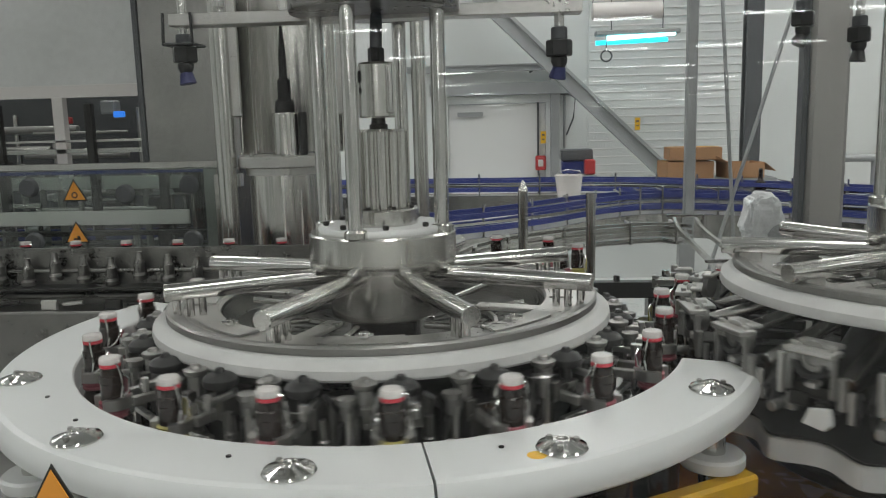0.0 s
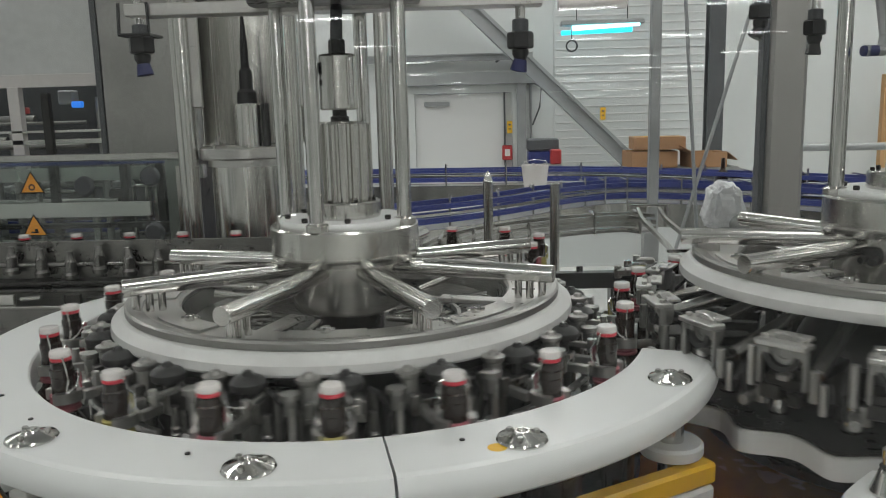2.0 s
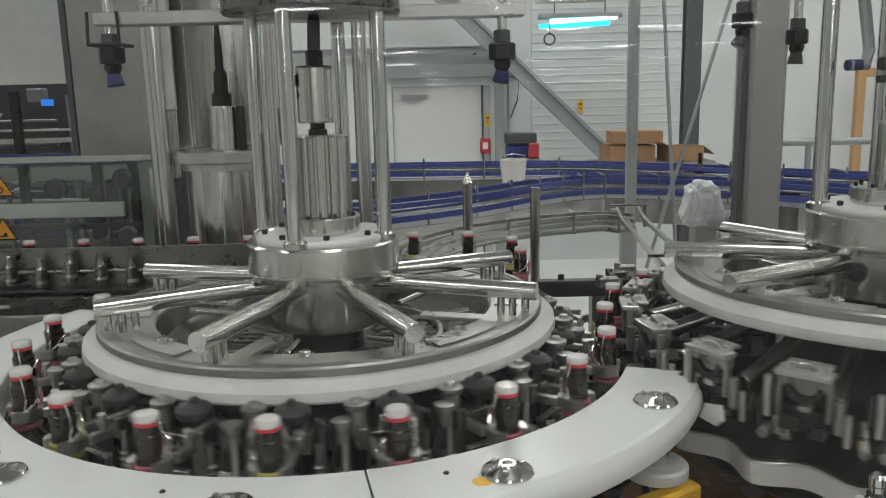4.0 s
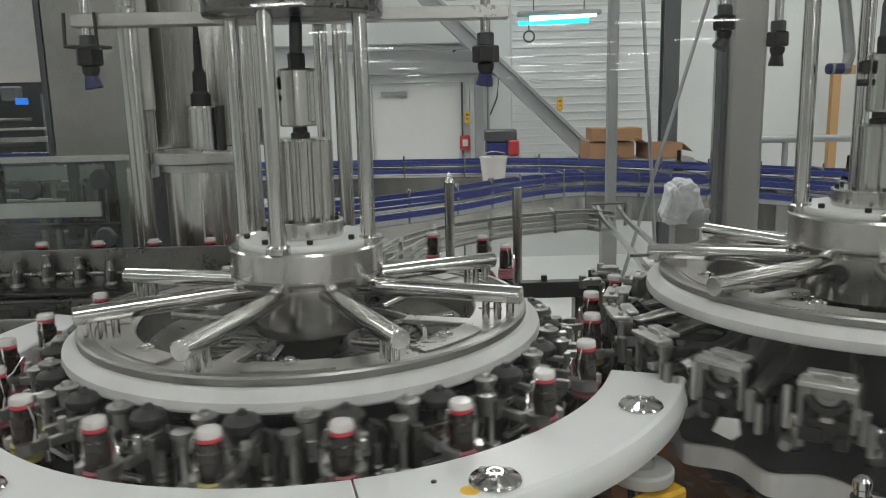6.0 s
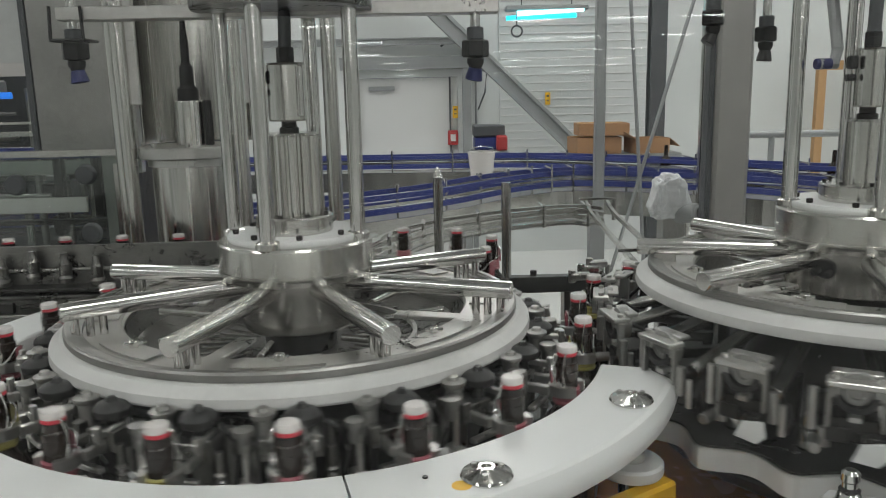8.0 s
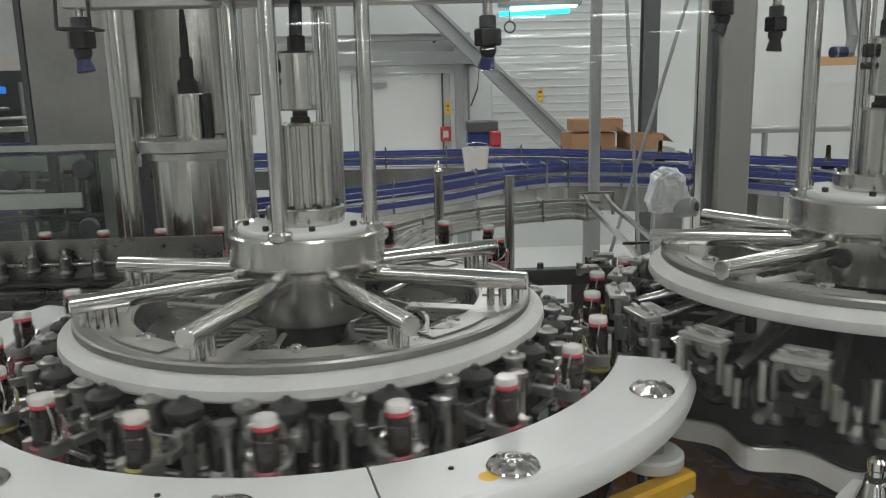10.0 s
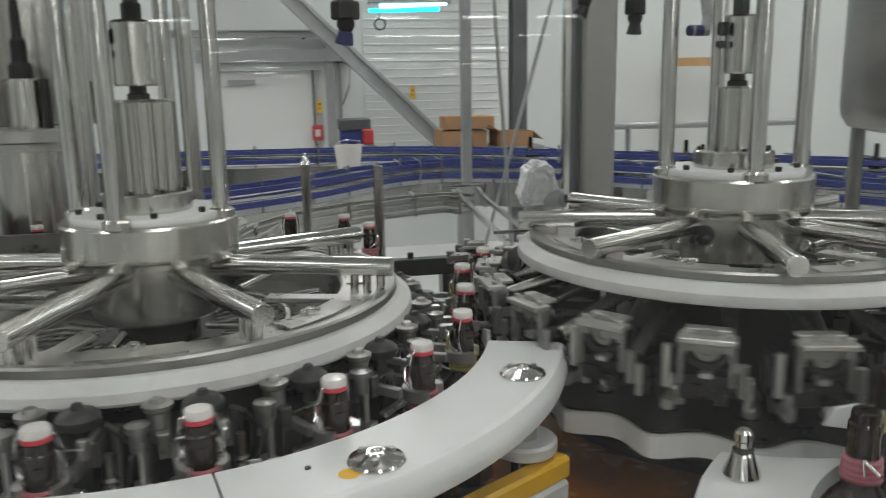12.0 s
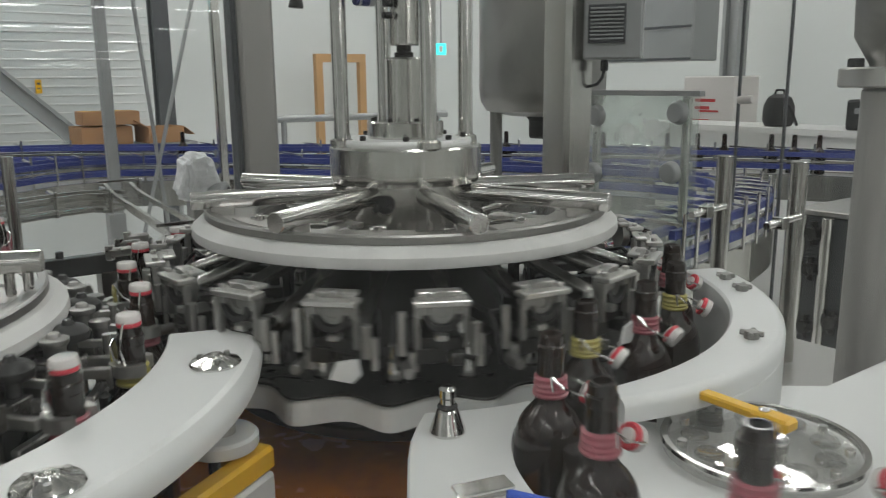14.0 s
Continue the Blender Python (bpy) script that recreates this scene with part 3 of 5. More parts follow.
# ---- white guide ring round the first wheel ----
def guide_ring():
    w = thing("guide_ring", pose(0, 0, 0), "thick white plastic guide ring on steel posts, with metal caps", "guide ring")
    prof = [(0.540, 0.955), (0.655, 0.955), (0.663, 0.962), (0.666, 0.975), (0.664, 0.988), (0.656, 0.998), (0.648, 1.0), (0.543, 1.0), (0.540, 0.997), (0.540, 0.955)]
    part("ring_segment", Shape().lathe(prof, n=60, a0=-76.9, a1=-19), WHITE_POM, w)
    part("ring_segment", Shape().lathe(prof, n=100, a0=-205, a1=-77.2), WHITE_POM, w)
    for a in (-32.6, -61.8, -92.0, -121.5, -152.0):
        p = polar(0.617, a)
        cap = part("ring_cap", Shape().lathe([(0, 1.0), (0.031, 1.0), (0.032, 1.0025), (0.030, 1.005), (0.012, 1.011), (0.010, 1.013), (0.007, 1.013), (0.006, 1.010), (0, 1.010)], n=32), CHROME, w, "domed polished cap", m=Matrix.Translation(p))
        for k in range(3):
            q = polar(0.019, k * 120 + 20)
            part("cap_screw", Shape().rod((q.x, q.y, 1.006), (q.x, q.y, 1.012), 0.004, 8), STEEL_DULL, cap)
    for a in (-100.5, -128.0, -141.0, -68.0):
        p = polar(0.585, a)
        part("grub_screw", Shape().rod((p.x, p.y, 0.9985), (p.x, p.y, 1.002), 0.0035, 8), STEEL_DARK, w)
    for a in (-30.0, -66.0, -140.0, -175.0):
        p = polar(0.612, a)
        post = part("post", Shape().rod((p.x, p.y, 0.60), (p.x, p.y, 0.956), 0.019, 24), STEEL, w)
        part("post_collar", Shape().lathe([(0.0192, 0.876), (0.046, 0.876), (0.048, 0.880), (0.048, 0.892), (0.044, 0.896), (0.0192, 0.896)], at=p, n=32), WHITE_POM, post, "white plastic collar")
    return w


guide_ring()

# ---- swing-top bottles on their way: feed line, star, wheel, wheel, star, discharge ----
BASE_Z = 0.79
START = 9.3  # degrees by which the first gripper stands ahead at the start


def turned(t):
    """Degrees that the first carousel has turned: it runs a little fast at first, then at 60 a second."""
    return 60 * t + 2.0 * min(t, 1.5)


def run(t):
    """Metres that the bottles have gone."""
    return PITCH_R * radians(turned(t))


PITCH = PITCH_R * radians(18)
STAR_1, STAR_1_R = Vector((0.22, 0.6507)), 0.1993
STAR_1_AWAY = math.degrees(math.atan2(STAR_1.y, STAR_1.x))
STAR_1_SWEEP = 270 - STAR_1_AWAY
RIGHT_R = PITCH * CLAMPS / (2 * math.pi)
STAR_2 = Vector((1.018, -0.772))
STAR_2_R = 0.250
LINE_LONG = 7.3
C2_AWAY = math.degrees(math.atan2(C2.y, C2.x))  # direction from the first axis to the second
S2_AWAY = math.degrees(math.atan2(STAR_2.y - C2.y, STAR_2.x - C2.x))
LEFT_SWEEP = 360 + C2_AWAY - STAR_1_AWAY
RIGHT_SWEEP = 180 + C2_AWAY - S2_AWAY
EXIT_SWEEP = 90 - S2_AWAY


def spiral_rows():
    """The second wheel's way: round its pitch circle, drawn in a little before the discharge star."""
    rows, long, last = [], 0.0, None
    reach = (STAR_2 - C2.to_2d()).length - STAR_2_R
    for i in range(201):
        turn = RIGHT_SWEEP * i / 200
        f = min(max((turn - RIGHT_SWEEP + 46) / 46, 0.0), 1.0)
        p = C2.to_2d() + polar(RIGHT_R + (reach - RIGHT_R) * f * f * (3 - 2 * f), 180 + C2_AWAY - turn).to_2d()
        long += (p - last).length if last else 0.0
        rows.append((long, p, -turn))
        last = p
    return rows


SPIRAL = spiral_rows()
RIGHT_LONG = SPIRAL[-1][0]
LAG = 0.064  # the clamps slow each bottle down by this much before they hand it over


def bisect_of(s):
    low, high = 0, len(SPIRAL) - 1
    while high - low > 1:
        mid = (low + high) // 2
        low, high = (mid, high) if SPIRAL[mid][0] < s else (low, mid)
    return high


def way_along(s):
    """Place and heading (degrees) at s metres along the bottles' way."""
    legs = [(LINE_LONG, None), (STAR_1_R * radians(STAR_1_SWEEP), (STAR_1, STAR_1_R, 90.0, -1)), (PITCH_R * radians(LEFT_SWEEP), (Vector((0, 0)), PITCH_R, STAR_1_AWAY, 1)),
            (RIGHT_LONG + LAG, "spiral"), (STAR_2_R * radians(EXIT_SWEEP), (STAR_2, STAR_2_R, 180 + S2_AWAY, 1))]
    turn = (0.0, 0.0, -STAR_1_SWEEP, LEFT_SWEEP - STAR_1_SWEEP, LEFT_SWEEP - STAR_1_SWEEP - RIGHT_SWEEP)
    for (long, arc), h0 in zip(legs, turn):
        if s <= long:
            if arc is None:
                return Vector((STAR_1.x - LINE_LONG + s, STAR_1.y + STAR_1_R)), h0
            if arc == "spiral":
                s -= LAG * (s / (RIGHT_LONG + LAG)) ** 4
                i = min(max(bisect_of(s), 1), len(SPIRAL) - 1)
                (s0, p0, a0), (s1, p1, a1) = SPIRAL[i - 1], SPIRAL[i]
                f = (s - s0) / (s1 - s0)
                return p0.lerp(p1, f), h0 + a0 + (a1 - a0) * f
            c, r, a0, sign = arc
            d = math.degrees(s / r) * sign
            return c + polar(r, a0 + d).to_2d(), h0 + d
        s -= long
    return Vector((STAR_2.x + s, STAR_2.y - STAR_2_R)), LEFT_SWEEP - STAR_1_SWEEP - RIGHT_SWEEP + EXIT_SWEEP


S_LEFT = LINE_LONG + STAR_1_R * radians(STAR_1_SWEEP)
S_RIGHT = S_LEFT + PITCH_R * radians(LEFT_SWEEP)
S_OPEN = S_RIGHT + RIGHT_R * radians(120.0)
S_END = S_RIGHT + RIGHT_LONG + LAG + STAR_2_R * radians(EXIT_SWEEP)
PHASE = (PITCH_R * radians(START - STAR_1_AWAY) + S_LEFT) % PITCH


def bottle_parts():
    glass = Shape().lathe([(0, 0.004), (0.036, 0.0), (0.041, 0.001), (0.0445, 0.006), (0.0445, 0.112), (0.0438, 0.124), (0.0415, 0.136), (0.0370, 0.148), (0.0305, 0.158), (0.0240, 0.165), (0.0195, 0.171), (0.0178, 0.178), (0.0162, 0.230),
                           (0.0172, 0.232), (0.0172, 0.242), (0.0150, 0.244), (0.0148, 0.254), (0.0135, 0.257), (0.0105, 0.257), (0.0100, 0.248), (0, 0.246)], n=28).mesh("glass_body", AMBER_GLASS)
    collar = Shape().lathe([(0.0165, 0.182), (0.0212, 0.180), (0.0222, 0.183), (0.0200, 0.185), (0.0215, 0.188), (0.0198, 0.191), (0.0212, 0.195), (0.0196, 0.198), (0.0205, 0.203), (0.0165, 0.206), (0.0165, 0.182)], n=24)
    wire = Shape()
    for s in (1, -1):
        wire.path([(0, 0.021 * s, 0), (0.004, 0.023 * s, 0.02), (0.002, 0.022 * s, 0.036), (0, 0.019 * s, 0.052), (0, 0.010 * s, 0.056)], 0.0016, 6)
        wire.path([(0.0, 0.021 * s, 0), (0.014, 0.020 * s, 0.010), (0.021, 0.012 * s, 0.024), (0.022, 0.0, 0.028)], 0.0016, 6)
    wire = wire.rod((0, -0.023, 0), (0, 0.023, 0), 0.0016, 8)
    tab = Shape().box((0.003, 0.017, 0.036), (0.0225, 0, 0.008), c=0.001).box((0.0022, 0.010, 0.012), (0.0245, 0, 0.014), c=0.0008)
    stopper = Shape().lathe([(0, 0.043), (0.0080, 0.043), (0.0088, 0.046), (0.0088, 0.052), (0.0140, 0.052), (0.0154, 0.0532), (0.0156, 0.056), (0.0150, 0.0605), (0.0138, 0.0622), (0, 0.0632)], n=24)
    gasket = Shape().lathe([(0.0089, 0.047), (0.0130, 0.046), (0.0150, 0.0475), (0.0152, 0.0505), (0.0146, 0.0522), (0.0089, 0.0522), (0.0089, 0.047)], n=24)
    looks = []
    for band, gum in ((PINK_BAND, RED_RUBBER), (OLIVE_BAND, RED_RUBBER)):
        looks.append((glass, collar.mesh("neck_band", band), wire.mesh("wire_bail", WIRE), tab.mesh("pull_tab", band), stopper.mesh("stopper", CERAMIC), gasket.mesh("gasket", gum)))
    return looks


BAIL_AT = Matrix.Translation((0, 0, 0.208))


def make_bottles():
    looks = bottle_parts()
    made = []
    n = int((S_END - PHASE) / PITCH) + 1
    rnd = random.Random(5)
    for k in range(n):
        look_k = looks[1] if k % 7 in (3, 5) else looks[0]
        b = thing("swing_top_bottle", pose(0, 0, BASE_Z), "dark brown glass swing-top bottle with white stopper and red seal", "bottle", "bottles on the line")
        part("glass_body", look_k[0], None, b)
        part("neck_band", look_k[1], None, b)
        bail = part("wire_bail", look_k[2], None, b, "bright wire bail", BAIL_AT)
        part("pull_tab", look_k[3], None, bail)
        part("stopper", look_k[4], None, bail, "white ceramic stopper")
        part("gasket", look_k[5], None, bail, "red rubber seal")
        made.append((b, bail, PHASE + k * PITCH, rnd.uniform(-14, 14)))
    return made


bottles = make_bottles()


def motions():
    turn_1 = [(t * 0.5, pose(0, 0, 0, 0, 0, START + turned(0.5 * t))) for t in range(29)]
    walk(carousel_1, turn_1)
    turn_2 = [(t * 0.5, pose(C2.x, C2.y, 0, 0, 0, CLAMP_PHASE - math.degrees(run(0.5 * t) / RIGHT_R))) for t in range(29)]
    walk(carousel_2, turn_2)
    walk(exit_star, [(t * 0.2, pose(STAR_2.x, STAR_2.y, 0, 0, 0, math.degrees(run(0.2 * t) / STAR_2_R))) for t in range(71)])
    for b, bail, s0, twist in bottles:
        rows = []
        for i in range(71):
            t = i * 0.2
            p, h = way_along(s0 + run(t))
            rows.append((t, pose(p.x, p.y, BASE_Z, 0, 0, h + 90 + twist)))
        walk(b, rows)
        t_open = (S_OPEN - s0) / run(1.0)
        shut, hang = BAIL_AT, BAIL_AT @ pose(0, 0, 0, 0, 118, 0)
        if t_open <= 0:
            swing = [(0, hang), (14, hang)]
        elif t_open >= 13.7:
            swing = [(0, shut), (14, shut)]
        else:
            swing = [(0, shut), (t_open, shut), (t_open + 0.1, BAIL_AT @ pose(0, 0, 0, 0, 59, 0)), (t_open + 0.2, hang), (14, hang)]
        walk(bail, swing)


CLAMP_PHASE = 180 + C2_AWAY - math.degrees(((PHASE - S_RIGHT) % PITCH) / RIGHT_R)


# ---- discharge star, white plates and guides of the second wheel ----
def exit_star_wheel():
    w = thing("discharge_star", pose(STAR_2.x, STAR_2.y, 0), "clear ribbed plastic discharge star wheel", "star wheel")
    part("disc", Shape().lathe([(0, 0.905), (0.112, 0.905), (0.115, 0.908), (0.115, 0.914), (0.111, 0.918), (0.104, 0.915), (0, 0.915)], n=64), CLEAR_PLASTIC, w)
    part("edge_ring", Shape().lathe([(0.108, 0.916), (0.116, 0.916), (0.1175, 0.919), (0.116, 0.923), (0.109, 0.923), (0.108, 0.916)], n=64), CHROME, w)
    for k in range(9):
        a = k * 40 + 12
        part("boss", Shape().lathe([(0, 0.916), (0.016, 0.916), (0.017, 0.918), (0.015, 0.922), (0.010, 0.920), (0, 0.920)], at=polar(0.076, a), n=20), CLEAR_PLASTIC, w)
        part("bolt", Shape().rod(polar(0.095, a + 20, 0.915), polar(0.095, a + 20, 0.924), 0.006, 8), CHROME, w)
    part("shaft", Shape().rod((0, 0, 0.9003), (0, 0, 0.906), 0.03, 24), STEEL, w)
    part("hub", Shape().lathe([(0, 0.915), (0.030, 0.915), (0.030, 0.925), (0.012, 0.92), (0.012, 0.923), (0, 0.924)], n=24), CHROME, w)
    return w


exit_star = exit_star_wheel()
lever = part("lever", Shape().lathe([(0, 0.924), (0.013, 0.924), (0.015, 0.927), (0.015, 0.944), (0, 0.946)], n=20).box((0.165, 0.019, 0.011), (0.048, 0, 0.952), c=0.004).box((0.05, 0.026, 0.016), (-0.012, 0, 0.951), c=0.005), YELLOW, exit_star, "yellow plastic lever", m=Matrix.Rotation(radians(90 - math.degrees(run(14) / STAR_2_R)), 4, "Z"))
part("lever_screw", Shape().rod((0, 0, 0.957), (0, 0, 0.961), 0.007, 12), CHROME, lever)


def band(name, a0, a1, r0, r1, z0, z1, material, parent, depth=0.0, waves=0.0, n=60):
    """A curved plate round the second wheel."""
    s = Shape()
    verts, faces = [], []
    for i in range(n + 1):
        a = a0 + (a1 - a0) * i / n
        ri = r0 + depth * math.cos(radians((a - a0) * waves))
        for r, z in ((ri, z0), (r1, z0), (r1, z1 - 0.004), (r1 - 0.004, z1), (ri + 0.004, z1), (ri, z1 - 0.004)):
            p = C2 + polar(r, a, z)
            verts.append(p)
    for i in range(n):
        faces += [(i * 6 + k, i * 6 + (k + 1) % 6, (i + 1) * 6 + (k + 1) % 6, (i + 1) * 6 + k) for k in range(6)]
    faces += [tuple(range(6)), tuple(n * 6 + k for k in range(6))[::-1]]
    s.add(verts, faces)
    return part(name, s, material, parent)


guide_2 = thing("curved_guide", pose(0, 0, 0), "tall white plastic bottle guide curving round the second wheel", "bottle guide")
def guide_outer(a):
    """Outer radius of the guide: narrower towards its thin end."""
    f = min(max((a + 99) / 34, 0.0), 1.0)
    return 0.611 + 0.039 * f * (2 - f)


def guide_band(name, a0, a1, inner, z0, z1, c, material, parent):
    """A curved block with well rounded upper edges round the second axis."""
    n, verts, faces = 60, [], []
    for i in range(n + 1):
        a = a0 + (a1 - a0) * i / n
        r1 = guide_outer(a)
        ring = [(inner, z0), (r1, z0), (r1, z1 - c)] + [(r1 - c + c * math.cos(radians(q)), z1 - c + c * math.sin(radians(q))) for q in (30, 60, 90)]
        ring += [(inner + 0.004, z1), (inner, z1 - 0.004)]
        verts += [C2 + polar(r, a, z) for r, z in ring]
    k = 8
    for i in range(n):
        faces += [(i * k + q, i * k + (q + 1) % k, (i + 1) * k + (q + 1) % k, (i + 1) * k + q) for q in range(k)]
    faces += [tuple(range(k)), tuple(n * k + q for q in range(k))[::-1]]
    return part(name, Shape().add(verts, faces, None, True), material, parent)


guide_band("guide_body", -98.5, -24, 0.566, 0.935, 0.965, 0.012, WHITE_POM, guide_2)
guide_band("guide_skirt", -84, -24, 0.584, 0.80, 0.934, 0.002, WHITE_POM, guide_2)
band("guide_foot", -91, -86, 0.590, 0.612, 0.9005, 0.9345, WHITE_POM, guide_2, n=6)
for a in (-67, -40, -32):
    p = C2 + polar(0.608, a)
    knob = part("wing_knob", Shape().lathe([(0, 0.965), (0.011, 0.965), (0.012, 0.970), (0.010, 0.976), (0, 0.977)], at=p, n=16), STEEL_DULL, guide_2, "star-shaped steel knob")
    for k in range(4):
        q = p + polar(0.017, k * 90 + 25)
        part("wing", Shape().rod((p.x, p.y, 0.971), (q.x, q.y, 0.973), 0.0045, 8), STEEL_DULL, knob)

PIN = (0.754, -0.501)
plate_2 = thing("guide_plate", pose(0, 0, 0), "thick white plastic plate cut out along the way of the bottles", "guide plate")
edge = [tuple(C2.to_2d() + polar(0.436, a).to_2d()) for a in range(-121, -100, 2)]
edge += [tuple(STAR_2 + polar(0.298, a).to_2d()) for a in range(114, 244, 5)]
edge += [(0.80, -1.04), (0.56, -1.04), (0.56, -0.70), (0.622, -0.606), (0.675, -0.528), (0.705, -0.489), (0.737, -0.457)]
part("plate", Shape().slab(edge, 0.872, 0.905), WHITE_POM, plate_2)
inner = [tuple(STAR_2 + polar(0.200, a).to_2d()) for a in range(105, 262, 6)]
inner += [(1.00, -0.970), (1.75, -0.970), (1.75, -0.70), (1.20, -0.702), (1.10, -0.726), (1.035, -0.70)]
part("inner_plate", Shape().slab(inner, 0.870, 0.900), WHITE_POM, plate_2)
for x, y in ((0.72, -0.66), (0.79, -0.53), (0.70, -0.90), (0.90, -0.85), (1.30, -0.85), (1.60, -0.80)):
    part("plate_post", Shape().rod((x, y, 0.789), (x, y, 0.873), 0.012, 14), STEEL, plate_2)
table = thing("transfer_table", pose(0, 0, 0), "white plastic transfer table under the discharge star", "table")
part("table_top", Shape().slab([(0.90, -0.235), (0.872, -0.246), (0.835, -0.29), (0.79, -0.36), (0.745, -0.435), (0.705, -0.54), (0.665, -0.70), (0.65, -1.02), (1.9, -1.02), (1.62, -0.60), (1.50, -0.50), (1.25, -0.40), (1.10, -0.30), (0.95, -0.235)], 0.755, 0.788), WHITE_POM, table)
pin = part("locating_pin", Shape().lathe([(0, 0.905), (0.022, 0.905), (0.0235, 0.909), (0.014, 0.935), (0.010, 0.939), (0.010, 0.952), (0.0115, 0.954), (0.0115, 0.964), (0.007, 0.968), (0, 0.968)], at=(PIN[0], PIN[1], 0), n=24), CHROME, plate_2, "cone-footed steel pin")
part("pin_ring", Shape().lathe([(0.0105, 0.939), (0.0135, 0.941), (0.0105, 0.945)], at=(PIN[0], PIN[1], 0), n=20), RUBBER, pin)

out = thing("discharge_conveyor", pose(0, 0, 0), "steel discharge conveyor that takes the opened bottles away", "conveyor")
part("chain", Shape().box((6.8, 0.11, 0.02), (5.32, STAR_2.y - STAR_2_R, BASE_Z - 0.0105), c=0.002), STEEL_DULL, out)
part("bed", Shape().box((6.8, 0.15, 0.10), (5.32, STAR_2.y - STAR_2_R, BASE_Z - 0.072)), STEEL_DULL, out)
for x in (2.5, 4.5, 6.5, 8.1):
    part("leg", Shape().box((0.06, 0.06, BASE_Z - 0.122 - FLOOR), (x, STAR_2.y - STAR_2_R, (BASE_Z - 0.122 + FLOOR) / 2)), STEEL_DULL, out)

# ---- north side of the hall: wall with a door, ribbed panel, steelwork ----
def north_wall():
    w = thing("wall_north", pose(0, 0, 0), "white metal-clad end wall with a door opening", "wall", kind="structure")
    dx0, dx1, dz = -0.42, 0.72, 1.585
    y = NORTH + 0.1
    part("wall_panel", Shape().box((dx0 - WEST, 0.2, CEIL - FLOOR), ((dx0 + WEST) / 2, y, (CEIL + FLOOR) / 2), c=0), WALL_WHITE, w)
    part("wall_panel", Shape().box((EAST - dx1, 0.2, CEIL - FLOOR), ((dx1 + EAST) / 2, y, (CEIL + FLOOR) / 2), c=0), WALL_WHITE, w)
    part("wall_panel", Shape().box((dx1 - dx0, 0.2, CEIL - dz), ((dx0 + dx1) / 2, y, (CEIL + dz) / 2), c=0), WALL_WHITE, w)
    return dx0, dx1, dz


dx0, dx1, dz = north_wall()
door = thing("door_1", pose(0, NORTH, 0), "closed white steel door in a grey frame", "door", kind="structure")
part("door_leaf", Shape().box((dx1 - dx0 - 0.01, 0.06, dz - FLOOR - 0.01), ((dx0 + dx1) / 2, 0.09, (dz + FLOOR) / 2 - 0.002)), DOOR_WHITE, door)
part("door_closer", Shape().box((0.30, 0.05, 0.05), (-0.16, 0.03, dz - 0.12)), FRAME_GREY, door)
part("frame_post", Shape().box((0.10, 0.10, dz - FLOOR + 0.3), (dx1 + 0.10, -0.05, (dz + FLOOR) / 2 + 0.15)), FRAME_GREY, door)
part("frame_post", Shape().box((0.02, 0.04, dz - FLOOR), (dx1 - 0.09, 0.03, (dz + FLOOR) / 2)), DARK_GREY, door)
part("frame_head", Shape().box((dx1 - dx0 + 0.5, 0.12, 0.14), ((dx0 + dx1) / 2 + 0.05, -0.06, dz + 0.16)), FRAME_GREY, door)

ribs = thing("ribbed_panel", pose(0, NORTH, 0), "white ribbed shutter panel on the end wall", "shutter", kind="structure")
part("panel_back", Shape().box((1.9, 0.03, 2.6), (2.15, -0.016, 1.55), c=0.004), WALL_WHITE, ribs)
slat = Shape().box((1.86, 0.012, 0.018), (2.15, -0.037, 0), c=0.004).mesh("slat", DOOR_WHITE)
for k in range(26):
    part("slat", slat, None, ribs, m=Matrix.Translation((0, 0, 0.48 + k * 0.092)))


def beam(name, a, b, w, d, material, label, category):
    """A straight steel section between two points."""
    a, b = Vector(a), Vector(b)
    m = Matrix.Translation((a + b) / 2) @ (b - a).to_track_quat("Z", "Y").to_matrix().to_4x4()
    long = (b - a).length
    t = thing(name, m, label, category, kind="structure")
    part("flange", Shape().box((w, d * 0.22, long), (0, d * 0.39, 0)), material, t)
    part("flange", Shape().box((w, d * 0.22, long), (0, -d * 0.39, 0)), material, t)
    part("web", Shape().box((w * 0.3, d * 0.56, long), (0, 0, 0)), material, t)
    return t


beam("brace", (-0.15, NORTH - 0.55, 2.85), (2.35, NORTH - 0.55, 0.42), 0.14, 0.17, FRAME_GREY, "diagonal grey galvanised steel brace", "brace")
beam("roof_column", (2.74, 7.0, FLOOR), (2.74, 7.0, CEIL), 0.16, 0.16, DARK_GREY, "dark grey steel hall column", "column")
beam("roof_column", (8.1, 4.15, FLOOR), (8.1, 4.15, CEIL), 0.2, 0.2, FRAME_GREY, "grey steel hall column", "column")
beam("wall_rail", (-6.0, NORTH - 0.12, 1.98), (0.95, NORTH - 0.12, 1.98), 0.07, 0.08, FRAME_GREY, "long grey steel rail along the wall", "rail")

pipe = thing("conduit", pose(0.93, NORTH - 0.04, 0), "thin grey cable conduit with junction boxes on the wall", "conduit")
part("pipe", Shape().rod((0, 0, FLOOR), (0, 0, 2.0), 0.014, 12), FRAME_GREY, pipe)
part("junction_box", Shape().box((0.09, 0.05, 0.12), (0, -0.02, 1.72)), DARK_GREY, pipe)
part("cable", Shape().path([(0, -0.03, 1.74), (-0.1, -0.04, 1.95), (-0.28, -0.04, 2.0), (-0.4, -0.03, 1.92)], 0.012, 8).path([(0, -0.03, 1.7), (0.12, -0.05, 1.62), (0.10, -0.05, 1.4), (0.02, -0.03, 1.2)], 0.01, 8), DARK_GREY, pipe)

